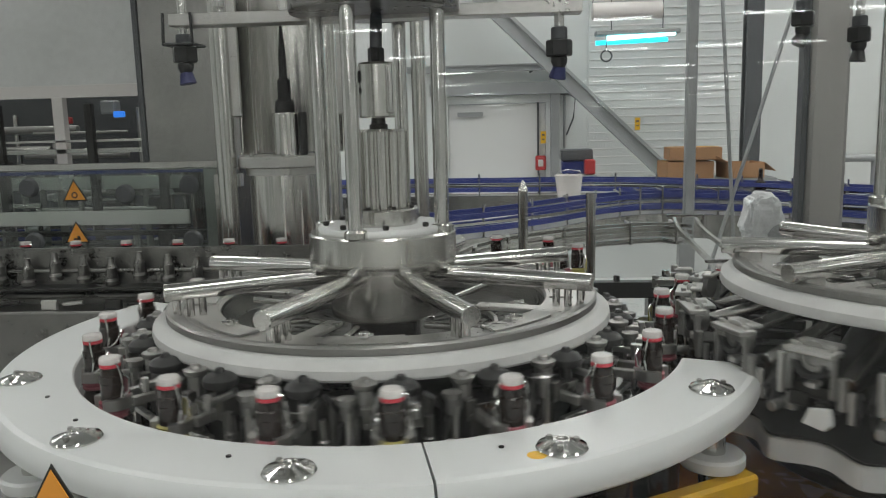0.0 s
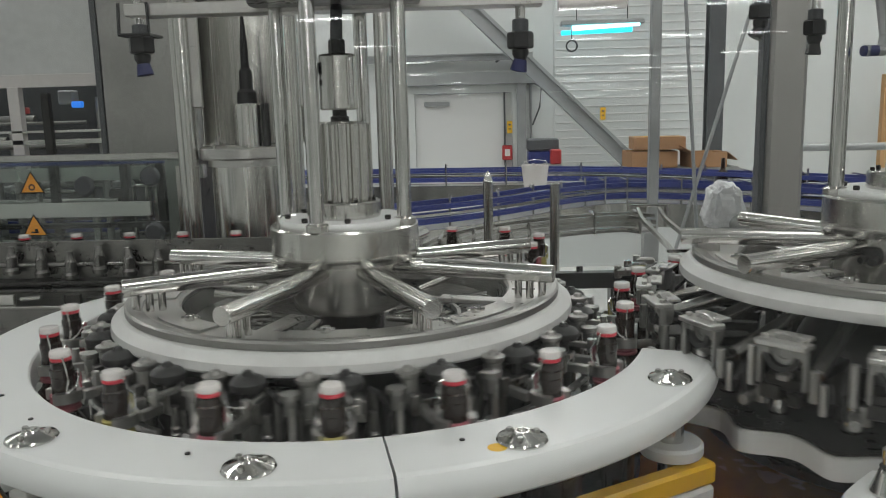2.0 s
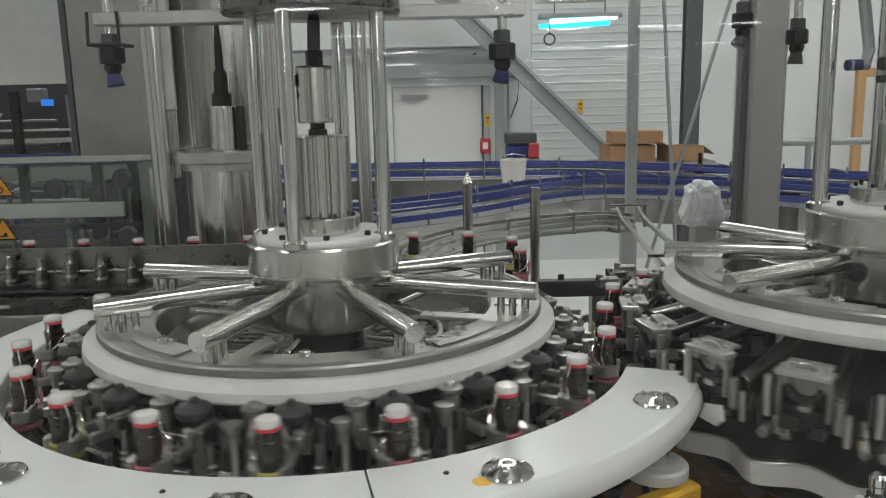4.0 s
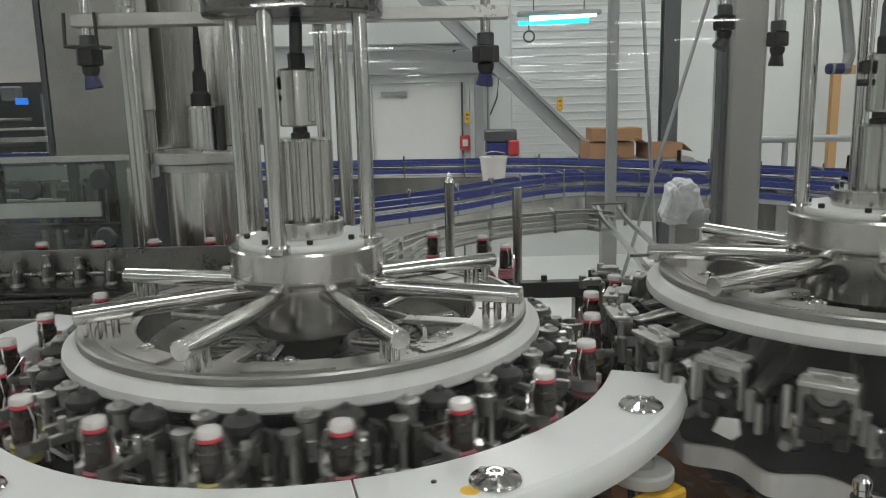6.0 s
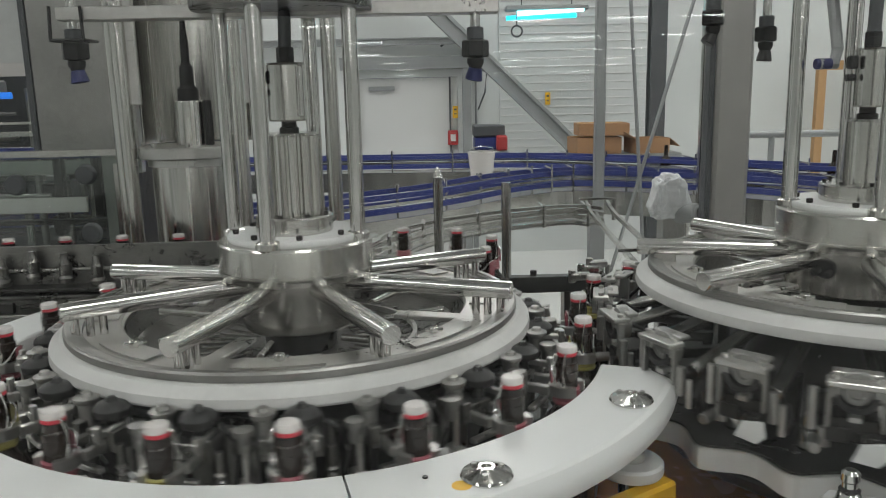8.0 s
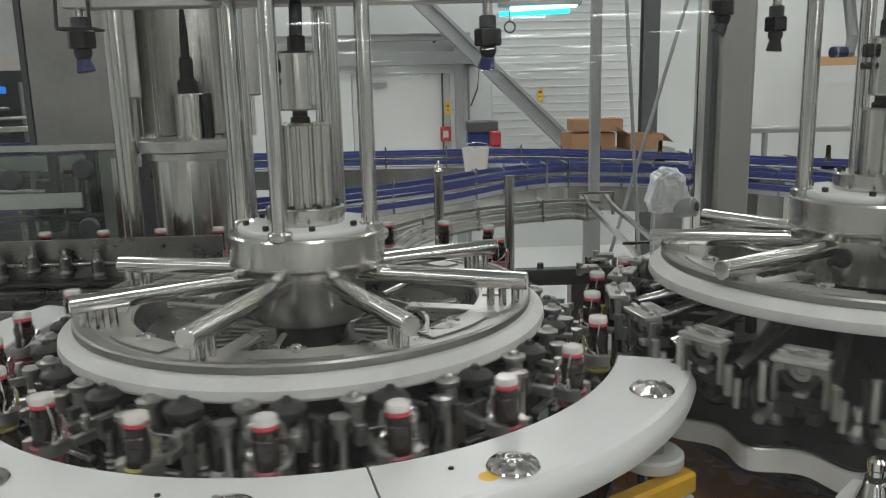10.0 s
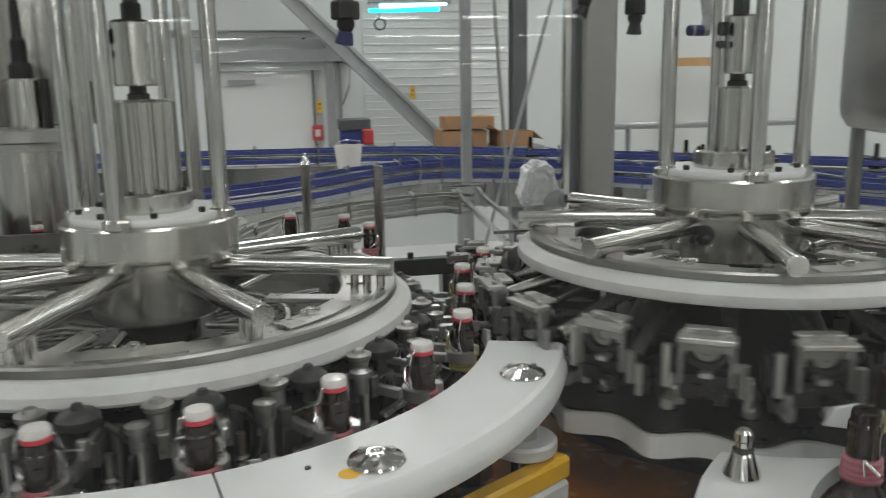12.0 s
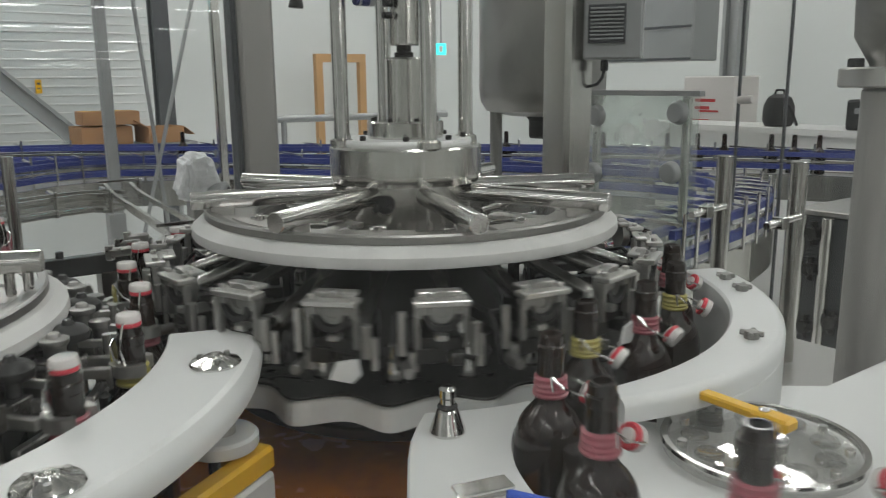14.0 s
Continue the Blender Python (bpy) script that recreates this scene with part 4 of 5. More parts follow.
call = thing("fire_call_point", pose(0.655, NORTH, 0.885), "red fire call point with white centre on the wall", "call point")
part("box", Shape().box((0.12, 0.05, 0.17), (0, -0.026, 0), c=0.01), RED_PAINT, call)
part("button", Shape().box((0.06, 0.012, 0.08), (0, -0.055, 0)), CERAMIC, call)
for x, z in ((0.685, 1.18), (1.76, 1.31)):
    s = thing("tag_sign", pose(x, NORTH - 0.06, z), "small yellow tag with dark bars", "sign")
    part("plate", Shape().box((0.06, 0.008, 0.14)), YELLOW, s)
    part("mark", Shape().box((0.03, 0.004, 0.02), (0, -0.007, 0.03)), DARK_GREY, s)
    part("mark", Shape().box((0.03, 0.004, 0.012), (0, -0.007, -0.02)), DARK_GREY, s)

trap = thing("insect_lamp", pose(1.55, 6.75, 2.17), "glowing cyan insect lamp hung from the roof", "lamp")
part("housing", Shape().box((0.82, 0.16, 0.05), (0, 0, 0.04), c=0.012), FRAME_GREY, trap)
part("tube", Shape().rod((-0.30, -0.05, -0.015), (0.36, -0.05, 0.02), 0.026, 14), CYAN_CORE, trap, "bright cyan tube")
part("side_tube", Shape().rod((-0.40, 0.02, -0.05), (0.30, 0.02, -0.035), 0.022, 14), CYAN_GLOW, trap, "cyan tube")
part("hanger", Shape().rod((-0.25, 0, 0.06), (-0.25, 0, CEIL - 2.18), 0.006, 8).rod((0.25, 0, 0.06), (0.25, 0, CEIL - 2.18), 0.006, 8), DARK_GREY, trap)
part("hook", Shape().lathe([(0.045, -0.008), (0.061, -0.008), (0.061, 0.008), (0.045, 0.008), (0.045, -0.008)], n=20, m=Matrix.Translation((-0.30, -0.02, -0.18)) @ Matrix.Rotation(radians(90), 4, "X")).rod((-0.30, -0.02, -0.12), (-0.30, -0.02, 0.02), 0.006, 8), DARK_GREY, trap)
roll = thing("paper_roll", pose(1.45, 6.75, 2.42), "white roll hung above the cyan lamp", "roll")
part("roll_body", Shape().rod((-0.34, 0, 0), (0.34, 0, 0), 0.085, 20), CERAMIC, roll)
part("hanger", Shape().rod((-0.33, 0, 0.05), (-0.33, 0, CEIL - 2.42), 0.005, 8).rod((0.33, 0, 0.05), (0.33, 0, CEIL - 2.42), 0.005, 8), DARK_GREY, roll)

# ---- far conveyors with blue rails ----
def rail_along(points, off, z, w, h):
    """A flat strip beside a polyline, off metres to its left."""
    s = Shape()
    pts = [Vector((*p, 0)) for p in points]
    verts, faces = [], []
    for i, p in enumerate(pts):
        way = (pts[min(i + 1, len(pts) - 1)] - pts[max(i - 1, 0)]).normalized()
        side = Vector((-way.y, way.x, 0))
        for o, zz in ((off - w / 2, z - h / 2), (off + w / 2, z - h / 2), (off + w / 2, z + h / 2), (off - w / 2, z + h / 2)):
            verts.append(p + side * o + Vector((0, 0, zz)))
    for i in range(len(pts) - 1):
        faces += [(i * 4 + k, i * 4 + (k + 1) % 4, (i + 1) * 4 + (k + 1) % 4, (i + 1) * 4 + k) for k in range(4)]
    n = len(pts) - 1
    faces += [(0, 1, 2, 3), (n * 4 + 3, n * 4 + 2, n * 4 + 1, n * 4)]
    return s.add(verts, faces)


def smooth_line(points, n=6):
    """Catmull-Rom points through a polyline."""
    out = []
    for i in range(len(points) - 1):
        p0, p1, p2, p3 = (Vector(points[max(0, min(len(points) - 1, i + k))]) for k in (-1, 0, 1, 2))
        for j in range(n):
            t = j / n
            out.append(tuple(0.5 * (2 * p1 + (p2 - p0) * t + (2 * p0 - 5 * p1 + 4 * p2 - p3) * t * t + (3 * p1 - p0 - 3 * p2 + p3) * t ** 3)))
    return out + [tuple(points[-1])]


def conveyor(points, top, label, blue=True):
    line = smooth_line(points)
    c = thing("bottle_conveyor", pose(0, 0, 0), label, "conveyor", "bottle conveyors")
    part("bed", rail_along(line, 0, top - 0.17, 0.22, 0.03), STEEL_FLAT, c)
    for s in (1, -1):
        part("side_rail", rail_along(line, 0.12 * s, top - 0.018, 0.022, 0.030), BLUE_RAIL, c, "blue plastic rail")
        part("side_rail", rail_along(line, 0.122 * s, top - 0.098, 0.026, 0.034), BLUE_RAIL, c, "blue plastic rail")
        part("edge_strip", rail_along(line, 0.124 * s, top - 0.063, 0.012, 0.016), CHROME, c)
        part("side_panel", rail_along(line, 0.125 * s, top - 0.235, 0.016, 0.17), STEEL, c)
    for i in range(2, len(line) - 1, 2):
        x, y = line[i]
        part("bracket", Shape().box((0.016, 0.29, 0.012), (x, y, top + 0.012)).rod((x, y - 0.145, top - 0.16), (x, y - 0.145, top + 0.05), 0.008, 8), CHROME, c)
        if i % 6 == 2 and not -0.2 < x < 2.0:
            part("leg", Shape().rod((x, y, FLOOR), (x, y, top - 0.186), 0.026, 12), STEEL, c)
    return line


far_line = conveyor([(-7.0, 6.45), (-3.0, 6.2), (0.0, 5.95), (1.2, 5.78), (2.1, 5.15), (3.0, 4.3), (4.1, 3.3), (4.9, 2.2), (5.4, 1.4), (5.9, 0.2), (6.2, -1.2)], 0.86, "far bottle conveyor with blue plastic side rails")
conveyor([(-3.2, 2.75), (-1.2, 2.75), (0.1, 3.42), (0.85, 4.2), (1.35, 4.45), (1.9, 4.22), (2.55, 3.7), (3.2, 2.6), (3.70, 1.75), (3.74, 1.20), (3.45, 0.86), (3.05, 0.68), (2.6, 0.57), (2.3, 0.50)], 0.85, "curved bottle conveyor with blue plastic side rails")

rail_line = smooth_line([(-0.9, 1.02), (-0.3, 1.12), (0.05, 1.32), (0.16, 1.58), (0.34, 1.83), (0.62, 2.03), (0.90, 2.13), (1.0, 2.05)])
g = thing("guide_rail", pose(0, 0, 0), "curved stainless guide rail of the feed line", "guide rail")
for off, z, w, h in ((0.05, 0.910, 0.014, 0.014), (-0.05, 0.910, 0.014, 0.014), (0.06, 0.882, 0.012, 0.018), (-0.06, 0.882, 0.012, 0.018), (-0.062, 0.858, 0.012, 0.010), (0.062, 0.858, 0.012, 0.010)):
    part("rail", rail_along(rail_line, off, z, w, h), STEEL, g)
part("track", rail_along(rail_line, 0, 0.846, 0.10, 0.012), STEEL_DULL, g)
for i in range(3, len(rail_line), 6):
    x, y = rail_line[i]
    part("clip", Shape().box((0.014, 0.16, 0.012), (x, y, 0.925)).rod((x, y - 0.075, 0.84), (x, y - 0.075, 0.94), 0.007, 8), CHROME, g)
    if x < 0.1:
        part("leg", Shape().rod((x, y, FLOOR), (x, y, 0.841), 0.018, 12), STEEL, g)
chute_line = smooth_line([(1.0, 2.02), (0.95, 1.68), (0.92, 1.3), (0.89, 0.95), (0.86, 0.70)])
g = thing("guide_rail", pose(0, 0, 0), "straight stainless guide rail sloping to the second wheel", "guide rail")
for off, z in ((0.045, 0.95), (-0.045, 0.95), (0.0, 0.90)):
    part("rail", rail_along(chute_line, off, z, 0.012, 0.016), STEEL, g)
for i in (2, 20):
    x, y = chute_line[i]
    part("clip", Shape().box((0.16, 0.014, 0.010), (x, y, 0.975)).rod((x + 0.07, y, 0.60 if y < 1.15 else 0.88), (x + 0.07, y, 0.98), 0.009, 8), CHROME, g)

# ---- things on and behind the conveyors ----
crate = thing("plastic_crate", pose(0.92, 6.35, 0.86), "stacked dark, blue and red plastic crates on a grey stand", "crates")
part("crate_box", Shape().box((0.30, 0.24, 0.11), (0, 0, 0.185), c=0.012), DARK_GREY, crate)
part("crate_box", Shape().box((0.28, 0.22, 0.12), (0, 0, 0.065), c=0.012), BLUE_RAIL, crate)
part("crate_box", Shape().box((0.10, 0.12, 0.14), (0.11, -0.19, 0.075), c=0.012), RED_PAINT, crate)
part("crate_stand", Shape().box((0.34, 0.42, 0.02), (0, -0.05, -0.012)), FRAME_GREY, crate)
part("stand_leg", Shape().rod((-0.14, -0.05, FLOOR - 0.86), (-0.14, -0.05, -0.022), 0.016, 10).box((0.24, 0.3, 0.012), (-0.14, -0.05, FLOOR - 0.854)), FRAME_GREY, crate)
bucket = thing("bucket", pose(0.78, 5.45, 0.70), "white plastic bucket hooked to the conveyor", "bucket")
part("pail", Shape().lathe([(0, 0.0), (0.095, 0.0), (0.118, 0.20), (0.124, 0.20), (0.124, 0.212), (0.112, 0.212), (0.09, 0.01), (0, 0.01)], n=28), CERAMIC, bucket)
part("handle", Shape().path([(-0.118, 0, 0.2), (-0.09, -0.03, 0.245), (0, -0.05, 0.262), (0.09, -0.03, 0.245), (0.118, 0, 0.2)], 0.004, 8), WIRE, bucket)
part("hook", Shape().box((0.02, 0.18, 0.012), (0, 0.16, 0.205)).box((0.2, 0.2, 0.012), (0, 0, -0.008)), FRAME_GREY, bucket)


def carton(at, size, turn, open_flap):
    c = thing("cardboard_box", pose(*at, 0, 0, turn), "open brown cardboard box with bent flaps" if open_flap else "closed brown cardboard box with a tape seam", "box", "cartons on the stand")
    w, d, h = size
    s = Shape()
    s.box((w, d, 0.006), (0, 0, 0.003), c=0.001).box((w, 0.006, h), (0, -d / 2, h / 2 + 0.006), c=0.001).box((w, 0.006, h), (0, d / 2, h / 2 + 0.006), c=0.001)
    s.box((0.006, d - 0.007, h), (-w / 2 + 0.003, 0, h / 2 + 0.006), c=0.001).box((0.006, d - 0.007, h), (w / 2 - 0.003, 0, h / 2 + 0.006), c=0.001)
    part("body", s, CARDBOARD, c)
    if open_flap:
        for sx in (1, -1):
            part("flap", Shape().box((0.13, d, 0.005), (0.065, 0, 0), c=0.001), CARDBOARD, c, m=pose(sx * w / 2, 0, h + 0.008, 0, 38 if sx > 0 else -150, 0))
    else:
        part("flap", Shape().box((w, d, 0.006), (0, 0, h + 0.010), c=0.001), CARDBOARD, c)
        part("tape", Shape().box((w * 0.98, 0.05, 0.001), (0, 0, h + 0.0145), c=0), YELLOW, c)
    return c


stand = solid("box_stand", Shape().box((1.1, 0.5, 0.04), (2.12, 6.15, 0.80)).rod((1.90, 5.95, FLOOR), (1.90, 5.95, 0.781), 0.02, 10).rod((2.62, 5.95, FLOOR), (2.62, 5.95, 0.781), 0.02, 10).rod((1.99, 6.35, FLOOR), (1.99, 6.35, 0.781), 0.02, 10).rod((2.62, 6.35, FLOOR), (2.62, 6.35, 0.781), 0.02, 10), FRAME_GREY, "grey steel stand that carries cartons", "stand")
carton((1.90, 6.12, 0.822), (0.42, 0.36, 0.14), 4, False)
carton((1.96, 6.10, 0.99), (0.46, 0.36, 0.10), -3, False)
carton((2.38, 6.05, 0.822), (0.32, 0.32, 0.13), 6, True)

motor = thing("wrapped_motor", pose(1.42, 2.30, 0.81), "gear motor wrapped in crumpled white plastic film", "motor")
wrap = Shape()
bm = bmesh.new()
bmesh.ops.create_icosphere(bm, subdivisions=4, radius=1.0)
for v in bm.verts:
    q = v.co.copy()
    k = 1 + 0.16 * noise.noise(q * 2.4) + 0.10 * noise.noise(q * 6.0) + 0.05 * noise.noise(q * 14)
    q = Vector([math.copysign(abs(c) ** 0.6, c) for c in q])
    v.co = Vector((q.x * (0.085 - 0.018 * q.z), q.y * 0.075, q.z * 0.105)) * k + Vector((-0.01, 0, 0.115))
bm.verts.index_update()
wrap.add([v.co for v in bm.verts], [[v.index for v in f.verts] for f in bm.faces])
bm.free()
part("film", wrap, BAG_FILM, motor, "crumpled white plastic film")
part("motor_body", Shape().rod((0.02, -0.02, 0.03), (0.09, -0.10, 0.05), 0.045, 20).rod((0.09, -0.10, 0.05), (0.095, -0.106, 0.051), 0.03, 16), FRAME_GREY, motor)
part("fan_hole", Shape().rod((0.095, -0.107, 0.051), (0.098, -0.110, 0.0515), 0.022, 16), BLACK_PLASTIC, motor)
part("bracket", Shape().box((0.10, 0.10, 0.81 - FLOOR + 0.03), (0, 0, (FLOOR - 0.81 + 0.03) / 2)), STEEL_DULL, motor)


def post(x, y, z1, w, material, label, name="frame_post", z0=FLOOR, round_=False):
    p = thing(name, pose(x, y, 0), label, "post")
    if round_:
        part("tube", Shape().rod((0, 0, z0), (0, 0, z1), w / 2, 20), material, p)
    else:
        part("tube", Shape().box((w, w, z1 - z0), (0, 0, (z0 + z1) / 2), c=w * 0.12), material, p)
    part("foot", Shape().box((w * 1.7, w * 1.7, 0.012), (0, 0, z0 + 0.006)), material, p)
    return p


p = post(1.44, 3.9, CEIL, 0.066, FRAME_GREY, "tall galvanised post with a wider lower sleeve")
part("sleeve", Shape().box((0.10, 0.09, 1.05), (-0.012, 0, FLOOR + 0.525)), FRAME_GREY, p)
post(2.105, 3.8, CEIL, 0.055, STEEL, "tall slim stainless post")
p = post(1.26, 1.26, 2.6, 0.125, COLUMN_STEEL, "thick satin steel column of the machine frame")
part("edge_profile", Shape().box((0.018, 0.05, 2.6 - 0.62), (-0.0725, -0.03, 1.61)), DARK_GREY, p)
p = post(0.49, 1.0, 1.165, 0.030, STEEL, "short round stainless post", round_=True, z0=0.61)
p = post(0.295, 1.5, 1.13, 0.036, STEEL, "short stainless post with a pointed cap", round_=True)
part("cap", Shape().rod((0, 0, 1.13), (0, 0, 1.17), 0.020, 16, 0.003), STEEL, p)
for a, b in (((1.62, 3.85, 1.95), (1.72, 3.85, 0.62)), ((2.02, 3.85, 1.95), (1.62, 3.85, 0.55))):
    s = thing("stay_cable", pose(0, 0, 0), "thin slanting grey stay tube", "stay")
    part("tube", Shape().rod((a[0] + (a[0] - b[0]) * 1.6, a[1], a[2] + (a[2] - b[2]) * 1.6), (b[0] + (b[0] - a[0]) * 0.75, b[1], b[2] + (b[2] - a[2]) * 0.75), 0.012, 10), FRAME_GREY, s)
rail = thing("guard_rail", pose(3.6, 5.0, 0), "grey steel guard rail", "guard rail")
part("bar", Shape().rod((-0.75, 0, 1.03), (1.2, 0, 1.02), 0.03, 12), FRAME_GREY, rail)
for x in (-0.5, 0.35, 1.1):
    part("upright", Shape().rod((x, 0, FLOOR), (x, 0, 1.03), 0.024, 12), FRAME_GREY, rail)
frame_y = thing("wooden_frame", pose(5.05, 7.6, 0), "tall yellow-brown wooden frame leaning by the wall", "frame")
part("stile", Shape().box((0.09, 0.08, 2.06), (-0.26, 0, FLOOR + 1.03)), PINE, frame_y)
part("stile", Shape().box((0.09, 0.08, 2.06), (0.34, 0, FLOOR + 1.03)), PINE, frame_y)
part("head", Shape().box((0.69, 0.08, 0.10), (0.04, 0, FLOOR + 2.11)), PINE, frame_y)
sign = thing("exit_sign", pose(5.83, 6.5, 1.69), "small lit green exit sign hung from the roof", "sign")
part("face", Shape().box((0.13, 0.03, 0.13), c=0.006), SIGN_GLOW, sign)
part("mark", Shape().box((0.05, 0.006, 0.07), (-0.015, -0.017, 0)), CERAMIC, sign)
part("hanger", Shape().rod((0, 0, 0.06), (0, 0, CEIL - 1.69), 0.008, 8), FRAME_GREY, sign)

# ---- hall ceiling lamps ----
def lamp_meshes(w, d):
    return (Shape().box((w, d, 0.10), (0, 0, 0.05), c=0.01).mesh("case", FRAME_GREY), Shape().box((w * 0.98, d * 0.7, 0.03), (0, 0, -0.018), c=0.008).mesh("tube", TUBE_GLOW),
            Shape().rod((0, 0, 0.1), (0, 0, 0.22), 0.01, 8).mesh("hanger", FRAME_GREY))


def hang_lamp(x, y, meshes):
    t = thing("ceiling_lamp", pose(x, y, CEIL - 0.22), "long white LED ceiling lamp", "lamp", "ceiling lamps")
    part("case", meshes[0], None, t)
    part("tube", meshes[1], None, t, "bright LED tube")
    part("hanger", meshes[2], None, t)


along, across = lamp_meshes(0.16, 5.2), lamp_meshes(1.44, 0.2)
far_tube = Shape().box((1.40, 0.16, 0.05), (0, 0, -0.026), c=0.01).mesh("tube", TUBE_FAR)
across = (across[0], far_tube, across[2])
for tx in TUBES_X:
    for ty in (4.4, -2.8):
        hang_lamp(tx, ty, along)
for k in range(9):
    for x in (-5.0, 1.8, 4.6, 7.4):
        hang_lamp(x + 0.5 * math.sin(k * 2.3 + x), -15.0 - 6.2 * k, across)

# ---- behind the first wheel: cylinders, tubes, spray nozzles ----
cyl = thing("lift_cylinder", pose(-0.462, 1.06, 0), "large stainless lift cylinder with a flange and a spindle", "cylinder")
part("barrel", Shape().lathe([(0, 0.60), (0.122, 0.60), (0.122, 1.262), (0, 1.262)], n=56), BARREL, cyl)
part("flange", Shape().lathe([(0, 1.240), (0.132, 1.240), (0.132, 1.262), (0.152, 1.262), (0.155, 1.266), (0.155, 1.294), (0.152, 1.298), (0, 1.298)], n=56), STEEL_FLAT, cyl)
for k in range(8):
    part("bolt", Shape().rod(polar(0.140, k * 45 + 10, 1.298), polar(0.140, k * 45 + 10, 1.310), 0.008, 6), CHROME, cyl)
part("sleeve", Shape().lathe([(0, 1.298), (0.046, 1.298), (0.046, 1.425), (0.043, 1.43), (0, 1.43)], n=28), BARREL, cyl)
part("side_rod", Shape().rod((0.060, -0.02, 1.298), (0.060, -0.02, 1.43), 0.013, 14), BLACK_PLASTIC, cyl)
part("spindle", Shape().lathe([(0, 1.43), (0.030, 1.43), (0.030, 1.465), (0.020, 1.475), (0.020, 1.53), (0.012, 1.54), (0.012, 1.60), (0.004, 1.70), (0, 1.70)], n=20), RUBBER, cyl, "black stepped spindle")
shell = thing("drive_housing", pose(-0.445, 1.10, 0), "tall curved stainless housing behind the cylinder", "housing")
part("shell", Shape().lathe([(0.165, 1.30), (0.168, 1.30), (0.168, 2.3), (0.165, 2.3), (0.165, 1.30)], n=40, a0=-10, a1=190), BARREL, shell)
part("side_cover", Shape().box((0.10, 0.02, 0.86), (0.155, -0.09, 1.85), c=0.004), STEEL_FLAT, shell)
part("side_cover", Shape().box((0.07, 0.02, 0.86), (-0.175, -0.09, 1.85), c=0.004), STEEL_FLAT, shell)
for x, y, w in ((-0.222, 0.600, 0.052), (-0.262, 0.68, 0.03), (-0.632, 1.0, 0.042), (-0.668, 1.06, 0.05), (-0.03, 1.02, 0.045)):
    post(x, y, 2.2, w, STEEL, "tall polished stainless frame tube", "frame_tube", 0.61, True)


def nozzle(x, y, z, tip, material=BLACK_PLASTIC):
    n = thing("spray_nozzle", pose(x, y, z), "black spray nozzle with a union nut under a steel pipe", "nozzle", "spray nozzles")
    part("nut", Shape().rod((0, 0, 0.0), (0, 0, 0.030), 0.024, 6), BLACK_PLASTIC, n)
    part("collar", Shape().rod((0, 0, 0.030), (0, 0, 0.052), 0.015, 16), DARK_GREY, n)
    part("ball_joint", Shape().lathe([(0, -0.022), (0.010, -0.020), (0.015, -0.010), (0.015, -0.002), (0.012, 0.0), (0, 0)], n=18), BLACK_PLASTIC, n)
    part("tip", Shape().rod((0, 0, 0), (0, 0, -0.022), 0.012, 14, 0.016), material, n, m=pose(0, 0, -0.018, tip[0], tip[1], 0))
    part("pipe", Shape().rod((0, 0, 0.050), (0, 0, 0.40), 0.009, 12), CHROME, n)
    return n


BLUE_TIP = mat("dark_blue_plastic", (0.02, 0.025, 0.10), 0.4, 0, 0.1, 20, 120, 0.03)
nozzle(-0.372, 0.05, 1.512, (0, -8), BLUE_TIP)
nozzle(0.330, 0.05, 1.502, (10, 10), BLUE_TIP)
nozzle(0.845, 0.29, 1.565, (0, 30))
nozzle(0.958, 0.29, 1.530, (0, 4))
cage = thing("wire_cage", pose(-0.372, 0.05, 0), "small black wire holder round a nozzle pipe", "holder")
part("wires", Shape().path([(-0.028, -0.03, 1.544), (0.028, -0.03, 1.544), (0.028, 0.03, 1.544), (-0.028, 0.03, 1.544), (-0.028, -0.03, 1.544)], 0.003, 6).path([(-0.028, -0.03, 1.544), (-0.026, -0.028, 1.60)], 0.003, 6).path([(0.028, -0.03, 1.544), (0.026, -0.028, 1.60)], 0.003, 6), BLACK_PLASTIC, cage)
bar_1 = thing("cross_bar", pose(0, 0, 0), "flat stainless cross bar over the first wheel", "cross bar")
part("bar", Shape().box((0.76, 0.05, 0.022), (-0.01, 0.05, 1.588)), STEEL_FLAT, bar_1)
part("hanger", Shape().rod((-0.30, 0.05, 1.61), (-0.30, 0.05, 2.2), 0.012, 12).rod((0.27, 0.05, 1.61), (0.27, 0.05, 2.2), 0.012, 12), CHROME, bar_1)
roof_frame = thing("machine_roof", pose(0, 0, 0), "stainless roof frame of the machine", "machine frame")
part("beam", Shape().box((4.0, 0.10, 0.10), (0.6, 0.05, 2.25)), STEEL_FLAT, roof_frame)
part("beam", Shape().box((4.0, 0.10, 0.10), (0.6, 1.06, 2.25)), STEEL_FLAT, roof_frame)
for x in (-0.26, 1.3, 2.0):
    part("beam", Shape().box((0.10, 0.91, 0.09), (x, 0.555, 2.25)), STEEL_FLAT, roof_frame)
part("beam", Shape().box((0.10, 0.30, 0.09), (0.9, 0.26, 2.25)), STEEL_FLAT, roof_frame)
fit = thing("hose_fitting", pose(0, 0, 0), "grey bent air hose with a dark plug", "hose")
part("hose", Shape().path([(0.93, 0.10, 2.2), (0.93, 0.04, 1.8), (0.94, 0.0, 1.62), (0.945, -0.03, 1.50), (0.93, -0.05, 1.475), (0.90, -0.055, 1.475)], 0.010, 10), FRAME_GREY, fit)
part("plug", Shape().rod((0.895, -0.055, 1.475), (0.922, -0.055, 1.475), 0.009, 14), BLUE_TIP, fit, "dark blue plug")

